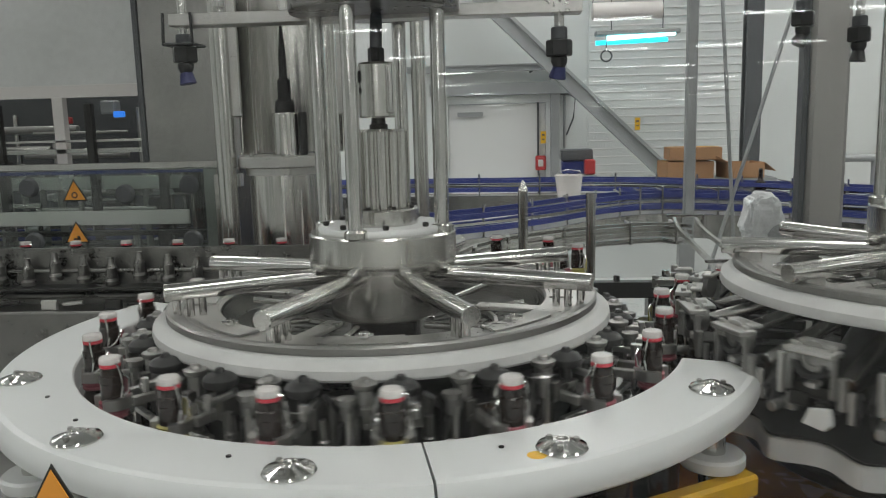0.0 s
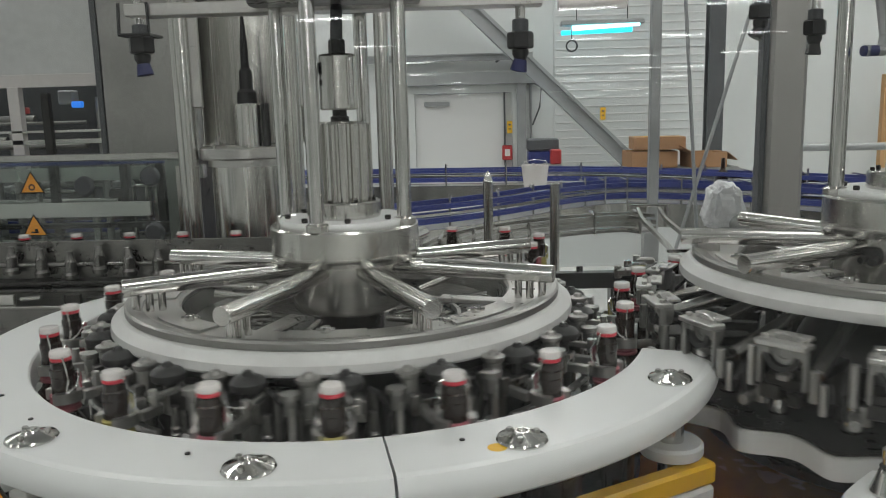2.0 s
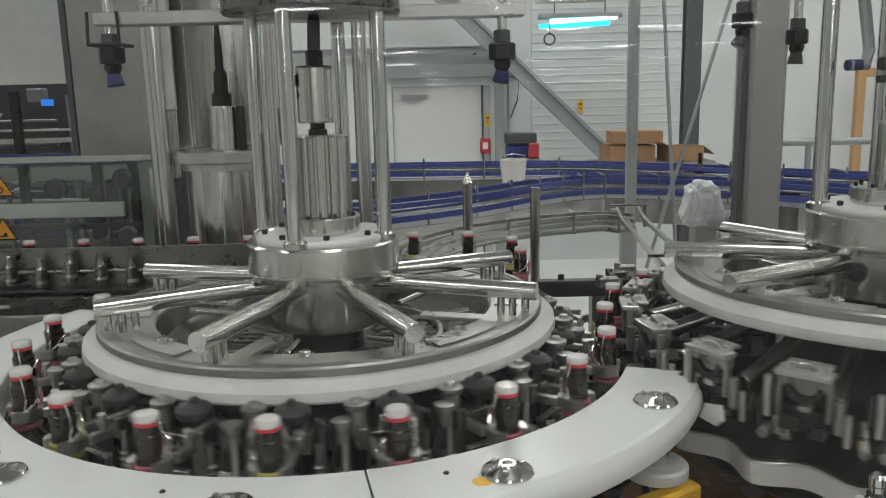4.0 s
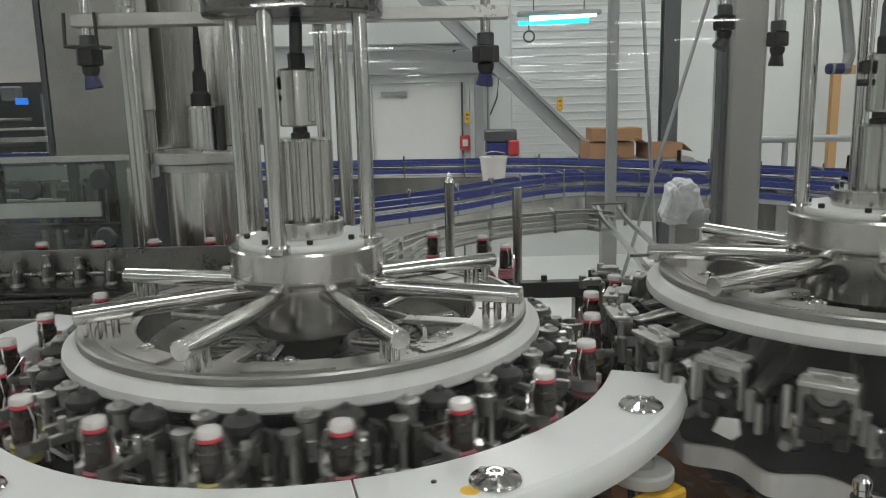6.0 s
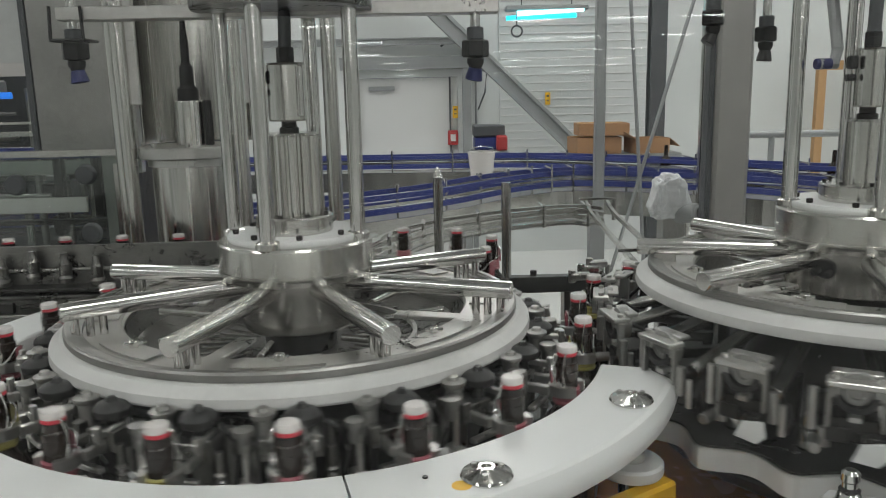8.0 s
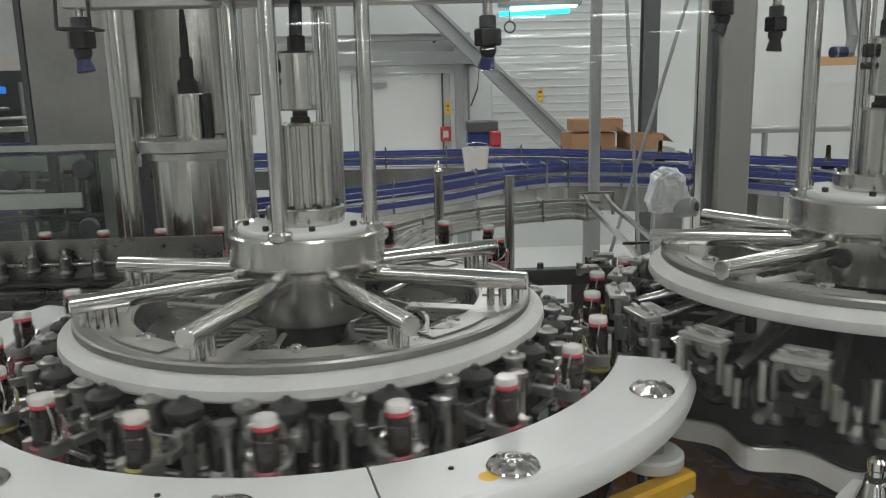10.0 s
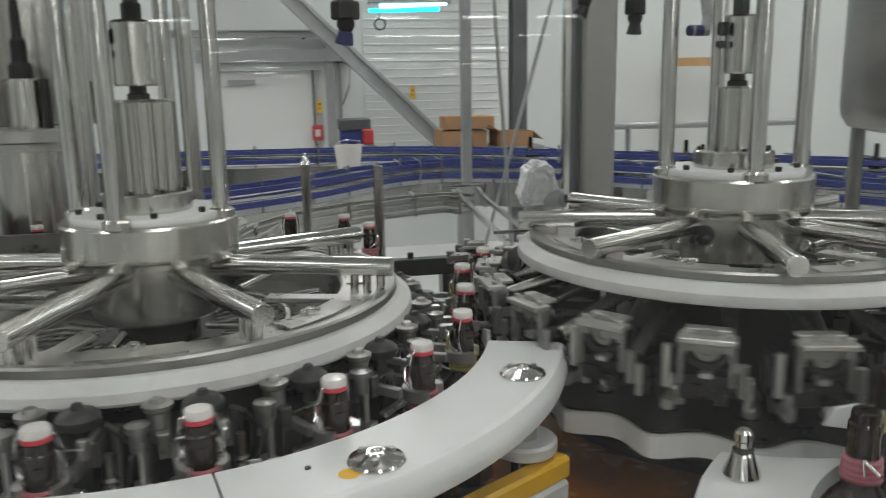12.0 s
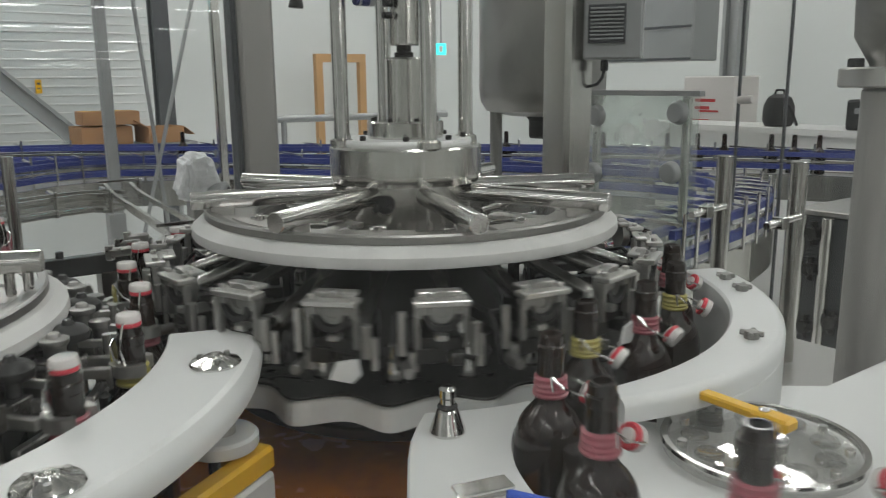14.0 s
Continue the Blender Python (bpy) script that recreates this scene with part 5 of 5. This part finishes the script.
# ---- feed line: housing that carries the bottles ----
feed = thing("feed_conveyor", pose(0, 0, 0), "steel feed conveyor that brings the bottles in single file", "conveyor")
part("chain", Shape().box((LINE_LONG + 0.1, 0.10, 0.02), (STAR_1.x - LINE_LONG / 2, 0.85, 0.779), c=0.002), STEEL_DULL, feed)
part("front_panel", Shape().box((LINE_LONG - 0.55, 0.012, 0.43), (STAR_1.x - LINE_LONG / 2 - 0.275, 0.775, 0.835)), SHADED_STEEL, feed)
knuckle = Shape().lathe([(0, 0.0), (0.020, 0.0), (0.022, 0.012), (0.016, 0.020), (0.016, 0.05), (0.011, 0.058), (0.009, 0.080), (0, 0.082)], n=16).mesh("valve", SHADED_STEEL)
part("apron", Shape().box((1.9, 0.10, 0.008), (-1.45, 0.715, 0.880), c=0.002), STEEL_DULL, feed, "grey apron plate")
for k in range(9):
    part("apron_clip", Shape().box((0.05, 0.014, 0.03), (-0.70 - k * 0.19, 0.690, 0.898), c=0.003).rod((-0.66 - k * 0.19, 0.690, 0.90), (-0.60 - k * 0.19, 0.690, 0.905), 0.006, 10), STEEL_DARK if k % 2 else STEEL_FLAT, feed)
for k in range(16):
    part("valve", knuckle, None, feed, m=pose(-0.66 - k * 0.085, 0.745, 0.945 + 0.008 * (k % 3)))
part("valve_shelf", Shape().box((1.5, 0.06, 0.010), (-1.30, 0.740, 0.938), c=0.002), STEEL_DARK, feed)
part("air_pipe", Shape().rod((-2.6, 0.755, 0.985), (-0.50, 0.755, 0.985), 0.007, 12).rod((-2.6, 0.752, 0.912), (-0.50, 0.752, 0.912), 0.009, 12), SHADED_STEEL, feed)
part("bed", Shape().box((LINE_LONG + 0.1, 0.14, 0.16), (STAR_1.x - LINE_LONG / 2, 0.85, 0.688)), STEEL_DULL, feed)
for x in (-2.4, -4.2, -6.4):
    part("leg", Shape().box((0.06, 0.06, 0.608 - FLOOR), (x, 0.85, (FLOOR + 0.608) / 2)), STEEL_DULL, feed)
star_in = thing("star_plate", pose(STAR_1.x, STAR_1.y, 0), "round steel plate under the infeed star", "star wheel")
part("plate", Shape().lathe([(0, 0.765), (0.250, 0.765), (0.253, 0.768), (0.253, 0.786), (0, 0.788)], n=56), STEEL_DULL, star_in)
part("axle", Shape().lathe([(0, 0.61), (0.05, 0.61), (0.05, 0.765), (0, 0.765)], n=24).lathe([(0, 0.788), (0.04, 0.788), (0.04, 0.93), (0.03, 0.94), (0, 0.94)], n=24), STEEL, star_in)
part("star", Shape().lathe([(0.04, 0.86), (0.140, 0.86), (0.143, 0.863), (0.143, 0.885), (0.04, 0.888), (0.04, 0.86)], n=48), BLACK_PLASTIC, star_in, "black plastic disc")
slide = thing("slide_ring", pose(0, 0, 0), "steel slide rings on which the bottles stand", "slide ring")
part("ring", Shape().lathe([(0.425, 0.765), (0.538, 0.765), (0.538, 0.789), (0.425, 0.789), (0.425, 0.765)], n=96), STEEL_DARK, slide)
part("ring", Shape().lathe([(0.40, 0.764), (0.556, 0.764), (0.556, 0.788), (0.40, 0.788), (0.40, 0.764)], at=C2, n=80, a0=-96, a1=172), STEEL_DARK, slide)
for a in (20, 110, 200, 250, 310):
    part("foot", Shape().rod(polar(0.48, a, 0.61), polar(0.48, a, 0.766), 0.014, 12), STEEL, slide)
for a in (-60, 20, 80, 140):
    part("foot", Shape().rod(C2 + polar(0.48, a, 0.61), C2 + polar(0.48, a, 0.766), 0.014, 12), STEEL, slide)
strip = thing("outer_guide", pose(0, 0, 0), "black plastic outer bottle guide on steel blocks", "bottle guide")
part("strip", Shape().box((0.24, 0.03, 0.04), (0.56, 0.50, 0.970)), BLACK_PLASTIC, strip)
part("block", Shape().box((0.04, 0.05, 0.34), (0.60, 0.54, 0.78)), STEEL_DULL, strip)
part("screw", Shape().rod((0.50, 0.50, 0.98), (0.50, 0.50, 1.004), 0.008, 10), BLACK_PLASTIC, strip)
bridge = thing("transfer_block", pose(0, 0, 0), "cluster of polished transfer clamps between the wheels", "transfer")
for k in range(7):
    x, y = 0.60 + 0.035 * (k % 4), 0.16 + 0.065 * k
    part("clamp", Shape().box((0.05, 0.022, 0.018), (x, y, 1.005), c=0.004).rod((x - 0.02, y, 0.99), (x - 0.02, y, 1.02), 0.009, 12).rod((x + 0.03, y + 0.012, 0.62), (x + 0.03, y + 0.012, 1.0), 0.007, 10), CHROME if k % 2 else STEEL_FLAT, bridge)

# ---- left: guard glass with stickers, and the next machine behind it ----
guard = thing("safety_guard", pose(0, 1.34, 0), "greenish safety-glass guard with round knobs and warning stickers", "guard panel")
gl = part("glass", Shape().box((2.3, 0.008, 0.86), (-1.95, 0, 0.82), c=0.001), PANE_GREEN, guard, "greenish glass sheet")
gl.visible_shadow = False
part("top_rail", Shape().box((2.34, 0.03, 0.022), (-1.95, 0, 1.262)), STEEL, guard)
part("side_rail", Shape().box((0.035, 0.03, 1.73), (-0.79, 0, 0.36)), STEEL, guard)
part("bottom_rail", Shape().box((2.34, 0.03, 0.03), (-1.95, 0, 0.375)), STEEL, guard)
part("side_rail", Shape().box((0.035, 0.03, 1.73), (-3.12, 0, 0.36)), STEEL, guard)
for x, z in ((-1.50, 1.19), (-1.50, 0.99), (-0.90, 1.19), (-0.90, 0.99), (-1.14, 1.16)):
    part("knob", Shape().rod((x, -0.030, z), (x, -0.006, z), 0.032, 24, 0.036), DARK_GREY, guard, "round dark knob")


def triangle_sticker(m, size, mark):
    t = thing("warning_sticker", m, "orange triangular warning sticker with a black border", "sticker", "warning stickers")
    def tri_shape(r, y0, y1):
        pts = [(r * math.cos(radians(90 + 120 * k)), r * math.sin(radians(90 + 120 * k))) for k in range(3)]
        return Shape().add([(x, y0, z) for x, z in pts] + [(x, y1, z) for x, z in pts], [(0, 1, 2), (5, 4, 3), (0, 3, 4, 1), (1, 4, 5, 2), (2, 5, 3, 0)])
    part("border", tri_shape(size, 0.0, -0.0008), BLACK_PLASTIC, t)
    part("field", tri_shape(size * 0.84, -0.0010, -0.0016), WARN_ORANGE, t)
    if mark == "ring":
        part("mark", Shape().lathe([(size * 0.13, 0), (size * 0.22, 0), (size * 0.22, 0.0008), (size * 0.13, 0.0008), (size * 0.13, 0)], n=20, m=Matrix.Translation((0, -0.0018, -size * 0.1)) @ Matrix.Rotation(radians(90), 4, "X")), BLACK_PLASTIC, t)
    else:
        part("mark", Shape().box((size * 0.50, 0.0008, size * 0.10), (0, -0.0022, -size * 0.24), c=0).box((size * 0.2, 0.0008, size * 0.16), (size * 0.12, -0.0022, -size * 0.10), c=0), BLACK_PLASTIC, t)
    return t


triangle_sticker(pose(-1.334, 1.335, 1.165), 0.054, "ring")
triangle_sticker(pose(-1.340, 1.335, 1.011), 0.054, "bar")

cab = thing("steel_cabinet", pose(0, 0, 0), "tall stainless cabinet panel beside the cylinder", "cabinet")
part("front", Shape().box((0.36, 0.05, 1.2), (-0.985, 1.62, 1.83), c=0.006), STEEL_DULL, cab)
part("edge", Shape().box((0.022, 0.03, 1.2), (-1.176, 1.61, 1.83)), DARK_GREY, cab)
part("pillar", Shape().box((0.10, 0.10, 1.73), (-0.90, 1.65, 0.365)), STEEL_DULL, cab)

mach = thing("rinsing_machine", pose(0, 0, 0), "neighbouring machine with white frame bars, pale panels and a dark inside", "machine")
part("upper_panel", Shape().box((3.2, 0.03, 0.75), (-2.95, 2.10, 1.965)), PALE_GREY, mach, "pale upper panel")
part("frame_bar", Shape().box((3.2, 0.05, 0.055), (-2.95, 2.06, 1.565)), CERAMIC, mach, "white frame bar")
part("frame_bar", Shape().box((0.05, 0.04, 0.36), (-1.765, 2.05, 1.36)), CERAMIC, mach, "white frame bar")
part("lower_bar", Shape().box((3.6, 0.05, 0.06), (-2.75, 2.06, 1.155)), STEEL, mach)
part("back", Shape().box((4.0, 0.05, 2.6), (-2.8, 3.1, 0.8)), DARK_GREY, mach)
part("base", Shape().box((3.6, 1.0, 1.28), (-2.75, 2.55, FLOOR + 0.64)), STEEL_DARK, mach)
part("side", Shape().box((0.04, 1.0, 1.2), (-1.00, 2.57, 1.38)), STEEL_DARK, mach)
rnd = random.Random(3)
part("blue_rail", Shape().box((3.0, 0.03, 0.018), (-2.6, 2.0, 1.236), c=0.002).box((3.0, 0.03, 0.014), (-2.6, 2.0, 1.205), c=0.002), BLUE_RAIL, mach, "blue plastic rail")
part("cross_rail", Shape().box((3.1, 0.02, 0.022), (-2.65, 2.04, 1.30)).box((3.1, 0.02, 0.012), (-2.65, 2.04, 1.345)), STEEL, mach)
for x in (-1.14, -1.30, -1.62, -2.05):
    part("upright", Shape().box((0.035, 0.03, 0.62), (x, 2.03, 1.20)), STEEL_DARK, mach)
for k in range(84):
    x, y, z = rnd.uniform(-3.2, -1.1), rnd.uniform(2.08, 2.5), rnd.uniform(0.80, 1.50)
    if k % 3 == 0:
        part("pipe", Shape().rod((x - rnd.uniform(0.1, 0.4), y, z), (min(x + rnd.uniform(0.1, 0.4), -1.04), y, z), rnd.uniform(0.006, 0.02), 12), STEEL if k % 2 else STEEL_DULL, mach)
    elif k % 3 == 1:
        part("valve_block", Shape().box((rnd.uniform(0.03, 0.12), 0.06, rnd.uniform(0.02, 0.09)), (x, y, z), c=0.008), STEEL_DARK if k % 2 else FRAME_GREY, mach)
    else:
        part("standpipe", Shape().rod((x, y, 0.78), (x, y, z + 0.1), rnd.uniform(0.006, 0.02), 12), STEEL if k % 2 else STEEL_DULL, mach)
part("indicator", Shape().box((0.05, 0.02, 0.028), (-1.50, 2.07, 1.46), c=0.004), BLUE_LED, mach, "small blue indicator light")
part("indicator", Shape().box((0.03, 0.02, 0.03), (-1.82, 2.22, 1.44), c=0.004), RED_PAINT, mach)
part("white_tray", Shape().box((1.30, 0.02, 0.065), (-1.84, 2.02, 0.998)), CERAMIC, mach, "white edge strip")
part("neck_row", Shape().box((3.0, 0.05, 0.02), (-2.6, 2.0, 0.93)), STEEL_DARK, mach)

# ---- right: posts, clear guard, control box, tank, far goods ----
c_right = post(2.03, 0.585, 2.3, 0.12, STEEL, "wide stainless frame column")
vent = thing("vent_box", pose(2.06, 0.425, 1.485, 0, 0, -52), "grey control box with a louvred vent panel", "control box")
part("case", Shape().box((0.175, 0.10, 0.42), (-0.005, 0.06, 0.124), c=0.006), FRAME_GREY, vent)
part("vent_plate", Shape().box((0.112, 0.012, 0.112), (-0.022, 0.004, 0.018)), DARK_GREY, vent)
for k in range(9):
    part("louvre", Shape().box((0.098, 0.010, 0.005), (-0.022, -0.005, -0.026 + k * 0.011), c=0.001), FRAME_GREY, vent)
part("gland", Shape().rod((-0.03, 0.05, -0.086), (-0.03, 0.05, -0.12), 0.012, 12), BLACK_PLASTIC, vent)
part("cable", Shape().path([(-0.03, 0.05, -0.115), (-0.035, 0.05, -0.14), (-0.05, 0.05, -0.16), (-0.09, 0.06, -0.17)], 0.005, 8), BLACK_PLASTIC, vent)
part("bracket", Shape().box((0.04, 0.04, 0.8), (0.03, 0.09, 0.70)), FRAME_GREY, vent)
tank = thing("hanging_tank", pose(2.42, 1.12, 0), "stainless vessel with a bottom outlet", "tank")
part("vessel", Shape().lathe([(0, 1.21), (0.13, 1.20), (0.22, 1.22), (0.245, 1.26), (0.25, 1.30), (0.25, 2.3), (0, 2.3)], n=40), STEEL_DULL, tank)
part("outlet", Shape().lathe([(0, 1.11), (0.045, 1.11), (0.05, 1.12), (0.05, 1.18), (0.07, 1.205), (0, 1.205)], n=20), RUBBER, tank)
part("stand", Shape().rod((0.15, 0.1, FLOOR), (0.15, 0.1, 1.35), 0.025, 12).rod((-0.12, 0.14, FLOOR), (-0.12, 0.14, 1.35), 0.025, 12), STEEL_DULL, tank)
poly = thing("clear_guard", pose(2.40, 0.62, 0, 0, 0, 0), "clear plastic guard sheet with round fixing knobs", "guard panel")
sh = part("sheet", Shape().box((0.010, 0.52, 0.62), (0, 0, 0.975), c=0.002), PANE_HAZE, poly, "clear sheet")
sh.visible_shadow = False
part("top_strip", Shape().box((0.03, 0.54, 0.018), (0, 0, 1.292)), FRAME_GREY, poly)
for y, z in ((0.17, 1.21), (-0.19, 1.23), (-0.17, 1.03), (0.18, 1.0)):
    part("fixing_knob", Shape().rod((-0.035, y, z), (-0.006, y, z), 0.034, 24, 0.040), FRAME_GREY, poly, "round grey knob")
part("support", Shape().rod((0.02, 0.2, FLOOR), (0.02, 0.2, 1.28), 0.016, 12).rod((0.02, -0.2, FLOOR), (0.02, -0.2, 1.28), 0.016, 12), STEEL, poly)
for x, y, z in ((2.1, -0.17, 1.135), (2.1, 0.045, 1.135)):
    p = post(x, y, z, 0.045, STEEL, "round stainless post with a clamped rod", round_=True)
    part("rod_clamp", Shape().rod((-0.16, -0.02, 0.99), (-0.02, -0.02, 1.0), 0.010, 12).box((0.03, 0.03, 0.03), (-0.10, -0.02, 0.992)), CHROME, p)
near = thing("corner_post", pose(1.90, -0.475, 0), "stainless corner post with a flange and dark motor on top", "post")
part("tube", Shape().rod((0, 0, FLOOR), (0, 0, 1.32), 0.062, 32), SATIN, near)
part("flange", Shape().lathe([(0, 1.32), (0.105, 1.32), (0.108, 1.324), (0.108, 1.356), (0.104, 1.36), (0, 1.36)], n=40), STEEL_FLAT, near)
part("bolt", Shape().rod((-0.05, 0.06, 1.36), (-0.05, 0.06, 1.378), 0.016, 12), BLACK_PLASTIC, near)
part("motor", Shape().lathe([(0, 1.36), (0.05, 1.36), (0.085, 1.42), (0.09, 1.52), (0.09, 1.9), (0, 1.92)], n=32), STEEL_DULL, near)
edge = thing("guard_glass", pose(3.0, 0.60, 0), "tall clear glass door leaves with dark edges", "guard panel")
for y in (-0.18, 0.02):
    part("edge_strip", Shape().box((0.012, 0.010, 2.6), (0, y, 0.8)), DARK_GREY, edge)
gl = part("leaf", Shape().box((0.008, 0.18, 2.6), (0, -0.08, 0.8), c=0.001), PANE, edge)
gl.visible_shadow = False
part("handle", Shape().rod((-0.03, -0.06, 1.26), (-0.03, 0.0, 1.255), 0.016, 12), CERAMIC, edge)

side = thing("dark_machine", pose(4.15, 0.75, 0), "dark conveyor drive unit with bright pipes", "machine")
part("frame", Shape().box((0.5, 0.42, 1.165), (0.1, -0.065, FLOOR + 0.5825), c=0.01), DARK_GREY, side)
part("top_plate", Shape().box((0.54, 0.46, 0.03), (0.1, -0.065, 0.681), c=0.008), STEEL_DULL, side)
for y, r in ((-0.25, 0.020), (-0.13, 0.014), (-0.02, 0.030), (0.10, 0.014)):
    part("pipe", Shape().rod((-0.185, y, FLOOR), (-0.185, y, 0.665), r, 12), STEEL, side)
for y, z in ((-0.19, 0.50), (0.05, 0.40), (0.05, 0.58), (-0.08, 0.15), (0.05, 0.10), (-0.19, 0.28)):
    part("valve", Shape().rod((-0.22, y, z), (-0.15, y, z), 0.034, 14).rod((-0.185, y, z - 0.06), (-0.185, y, z + 0.06), 0.016, 10), STEEL_DARK, side)
table_far = thing("work_bench", pose(6.3, 2.35, 0), "white work bench along the wall", "bench")
part("top", Shape().box((0.6, 2.6, 0.05), (0, 0, 0.925)), DOOR_WHITE, table_far)
part("apron", Shape().box((0.5, 2.5, 1.40), (0.02, 0, 0.20)), DOOR_WHITE, table_far)
bag = thing("black_bag", pose(6.2, 2.40, 0.952), "black rucksack with loose straps on the bench", "bag")
part("body", Shape().lathe([(0, 0), (0.10, 0.0), (0.122, 0.05), (0.118, 0.16), (0.09, 0.225), (0.05, 0.25), (0, 0.255)], n=24), RUBBER, bag)
part("strap", Shape().path([(-0.04, -0.10, 0.18), (-0.07, -0.16, 0.11), (-0.06, -0.20, 0.012)], 0.012, 8), RUBBER, bag)
part("handle", Shape().path([(0, -0.05, 0.235), (0, -0.03, 0.285), (0, 0.03, 0.285), (0, 0.05, 0.235)], 0.010, 8), RUBBER, bag)
for y in (1.38, 1.68):
    b = thing("black_crate", pose(6.2, y, 0.952), "black plastic crate on the bench", "crate", "black crates")
    part("box", Shape().box((0.26, 0.22, 0.22), (0, 0, 0.11), c=0.015), RUBBER, b)
    part("grip", Shape().box((0.012, 0.08, 0.04), (-0.135, 0, 0.14)), FRAME_GREY, b)
pal = thing("printed_carton", pose(6.87, 3.42, -0.14), "white carton stack with red printed bars", "carton")
part("box", Shape().box((0.4, 0.55, 1.85), (0, 0, FLOOR + 0.14 + 0.925), c=0.01), CERAMIC, pal)
for y, z, w, h in ((0.02, 1.27, 0.22, 0.03), (0.05, 1.20, 0.16, 0.03), (-0.02, 1.17, 0.22, 0.018), (0.06, 1.06, 0.18, 0.07)):
    part("red_bar", Shape().box((0.004, w, h), (-0.204, y, z), c=0), RED_PAINT, pal)
far_cab = thing("wall_cabinet", pose(5.2, 3.05, 0), "grey panelled cabinet with a cyan light line", "cabinet")
part("body", Shape().box((0.3, 1.3, 1.74), (0, 0, 2.33), c=0.01), FRAME_GREY, far_cab)
part("seam", Shape().box((0.012, 1.28, 0.018), (-0.152, 0, 1.70)), DARK_GREY, far_cab)
part("seam", Shape().box((0.012, 1.28, 0.018), (-0.152, 0, 1.475)), DARK_GREY, far_cab)
part("light_line", Shape().box((0.02, 0.26, 0.026), (-0.165, 0.36, 1.80)), CYAN_GLOW, far_cab, "cyan light line")
part("hanger", Shape().rod((0, 0.4, 3.2), (0, 0.4, CEIL), 0.02, 12).rod((0, -0.4, 3.2), (0, -0.4, CEIL), 0.02, 12), FRAME_GREY, far_cab)
for k in (0, 2, 3, 5, 6, 7, 9, 10, 11, 13, 14, 16, 17, 19, 21, 22):
    x, y = far_line[36 + k]
    b = thing("far_bottle", pose(x, y, 0.705), "dark brown bottle standing on the far conveyor", "bottle", "bottles on the far conveyor")
    part("glass_body", bottles[0][0].children[0].data, None, b)
for x, y in (far_line[25], far_line[28], far_line[31]):
    b = thing("far_bottle", pose(x, y, 0.705), "dark brown bottle standing on the far conveyor", "bottle", "bottles on the far conveyor")
    part("glass_body", bottles[0][0].children[0].data, None, b)

# ---- front: small parts by the table, front guard pane ----
cover = thing("yellow_guard_bar", pose(0.480, -0.380, 0.852, 0, 0, 31), "yellow plastic guard bar on a white block under the guide ring", "guard bar")
part("bar", Shape().box((0.25, 0.030, 0.034), (0, 0, 0.0), c=0.005), YELLOW, cover)
part("holder", Shape().box((0.24, 0.034, 0.045), (0.0, 0, -0.040), c=0.005).rod((-0.08, 0, -0.24), (-0.08, 0, -0.06), 0.015, 14).rod((0.08, 0, -0.24), (0.08, 0, -0.06), 0.015, 14), WHITE_POM, cover, "white plastic block")
green = solid("green_cover", Shape().box((0.42, 0.10, 0.20), (0, 0, 0), c=0.02), GREEN_BELT, "dark green drive cover under the guide ring", "cover", m=pose(0.34, -0.56, 0.71, 0, 0, 28))
lev = thing("toggle_clamp", pose(0.661, -0.688, 0.9053, 0, 0, -14), "steel toggle clamp with a blue handle on the table", "clamp")
part("body", Shape().box((0.050, 0.022, 0.022), (0, 0, 0.022), c=0.005).rod((-0.014, 0, 0), (-0.014, 0, 0.02), 0.010, 12).rod((0.014, 0, 0), (0.014, 0, 0.02), 0.010, 12).box((0.060, 0.026, 0.004), (0.0, 0, 0.036), c=0.0015), CHROME, lev)
part("hoop", Shape().path([(-0.028, -0.006, 0.036), (-0.040, -0.012, 0.022), (-0.042, -0.014, 0.008)], 0.003, 8), WIRE, lev)
part("handle", Shape().rod((0.024, -0.004, 0.026), (0.085, -0.030, 0.010), 0.005, 12), BLUE_PLASTIC, lev, "blue plastic handle")
stain = thing("orange_stain", pose(0, 0, 0), "dried orange stain on the white ring", "stain")
part("spot", Shape().lathe([(0, 1.0), (0.010, 1.0006), (0.012, 1.0002)], at=polar(0.622, -65.2), n=14), YELLOW, stain)

front = thing("front_guard", pose(0, -1.1515, 0, -1.0, 0, -2.5), "clear front guard pane of the machine", "guard panel")
gl = part("pane", Shape().box((5.2, 0.006, 2.9), (0.6, 0, 0.97), c=0.001), PANE, front, "clear pane")
gl.visible_shadow = False
part("lower_rail", Shape().box((5.2, 0.04, 0.05), (0.6, 0, -0.475)), STEEL, front)
triangle_sticker(pose(0.0245, -1.1355, 1.2285, -1.0, 0, -2.5), 0.0155, "bar")

# ---- machine base ----
tray = thing("drip_tray", pose(0, 0, 0), "wet orange-brown drip tray between the wheels", "tray")
part("pan", Shape().box((0.92, 1.0, 0.016), (0.88, -0.18, 0.738), c=0.004).box((0.92, 0.02, 0.05), (0.88, -0.69, 0.725)), ORANGE, tray)
part("pedestal", Shape().box((0.80, 0.86, 0.118), (0.88, -0.18, 0.671)), STEEL_DULL, tray)
solid("drive_cover", Shape().lathe([(0, 0.746), (0.070, 0.746), (0.073, 0.750), (0.073, 0.765), (0.066, 0.772), (0, 0.774)], at=(0.64, -0.42, 0), n=40), STEEL_DARK, "dark round drive cover in the drip tray", "cover")
solid("machine_base", Shape().box((3.4, 2.3, 0.06), (0.6, 0.05, 0.58), c=0.01).box((3.3, 2.2, 1.04), (0.6, 0.05, 0.03), c=0.02), STEEL_DULL, "large stainless machine base", "machine base")

motions()
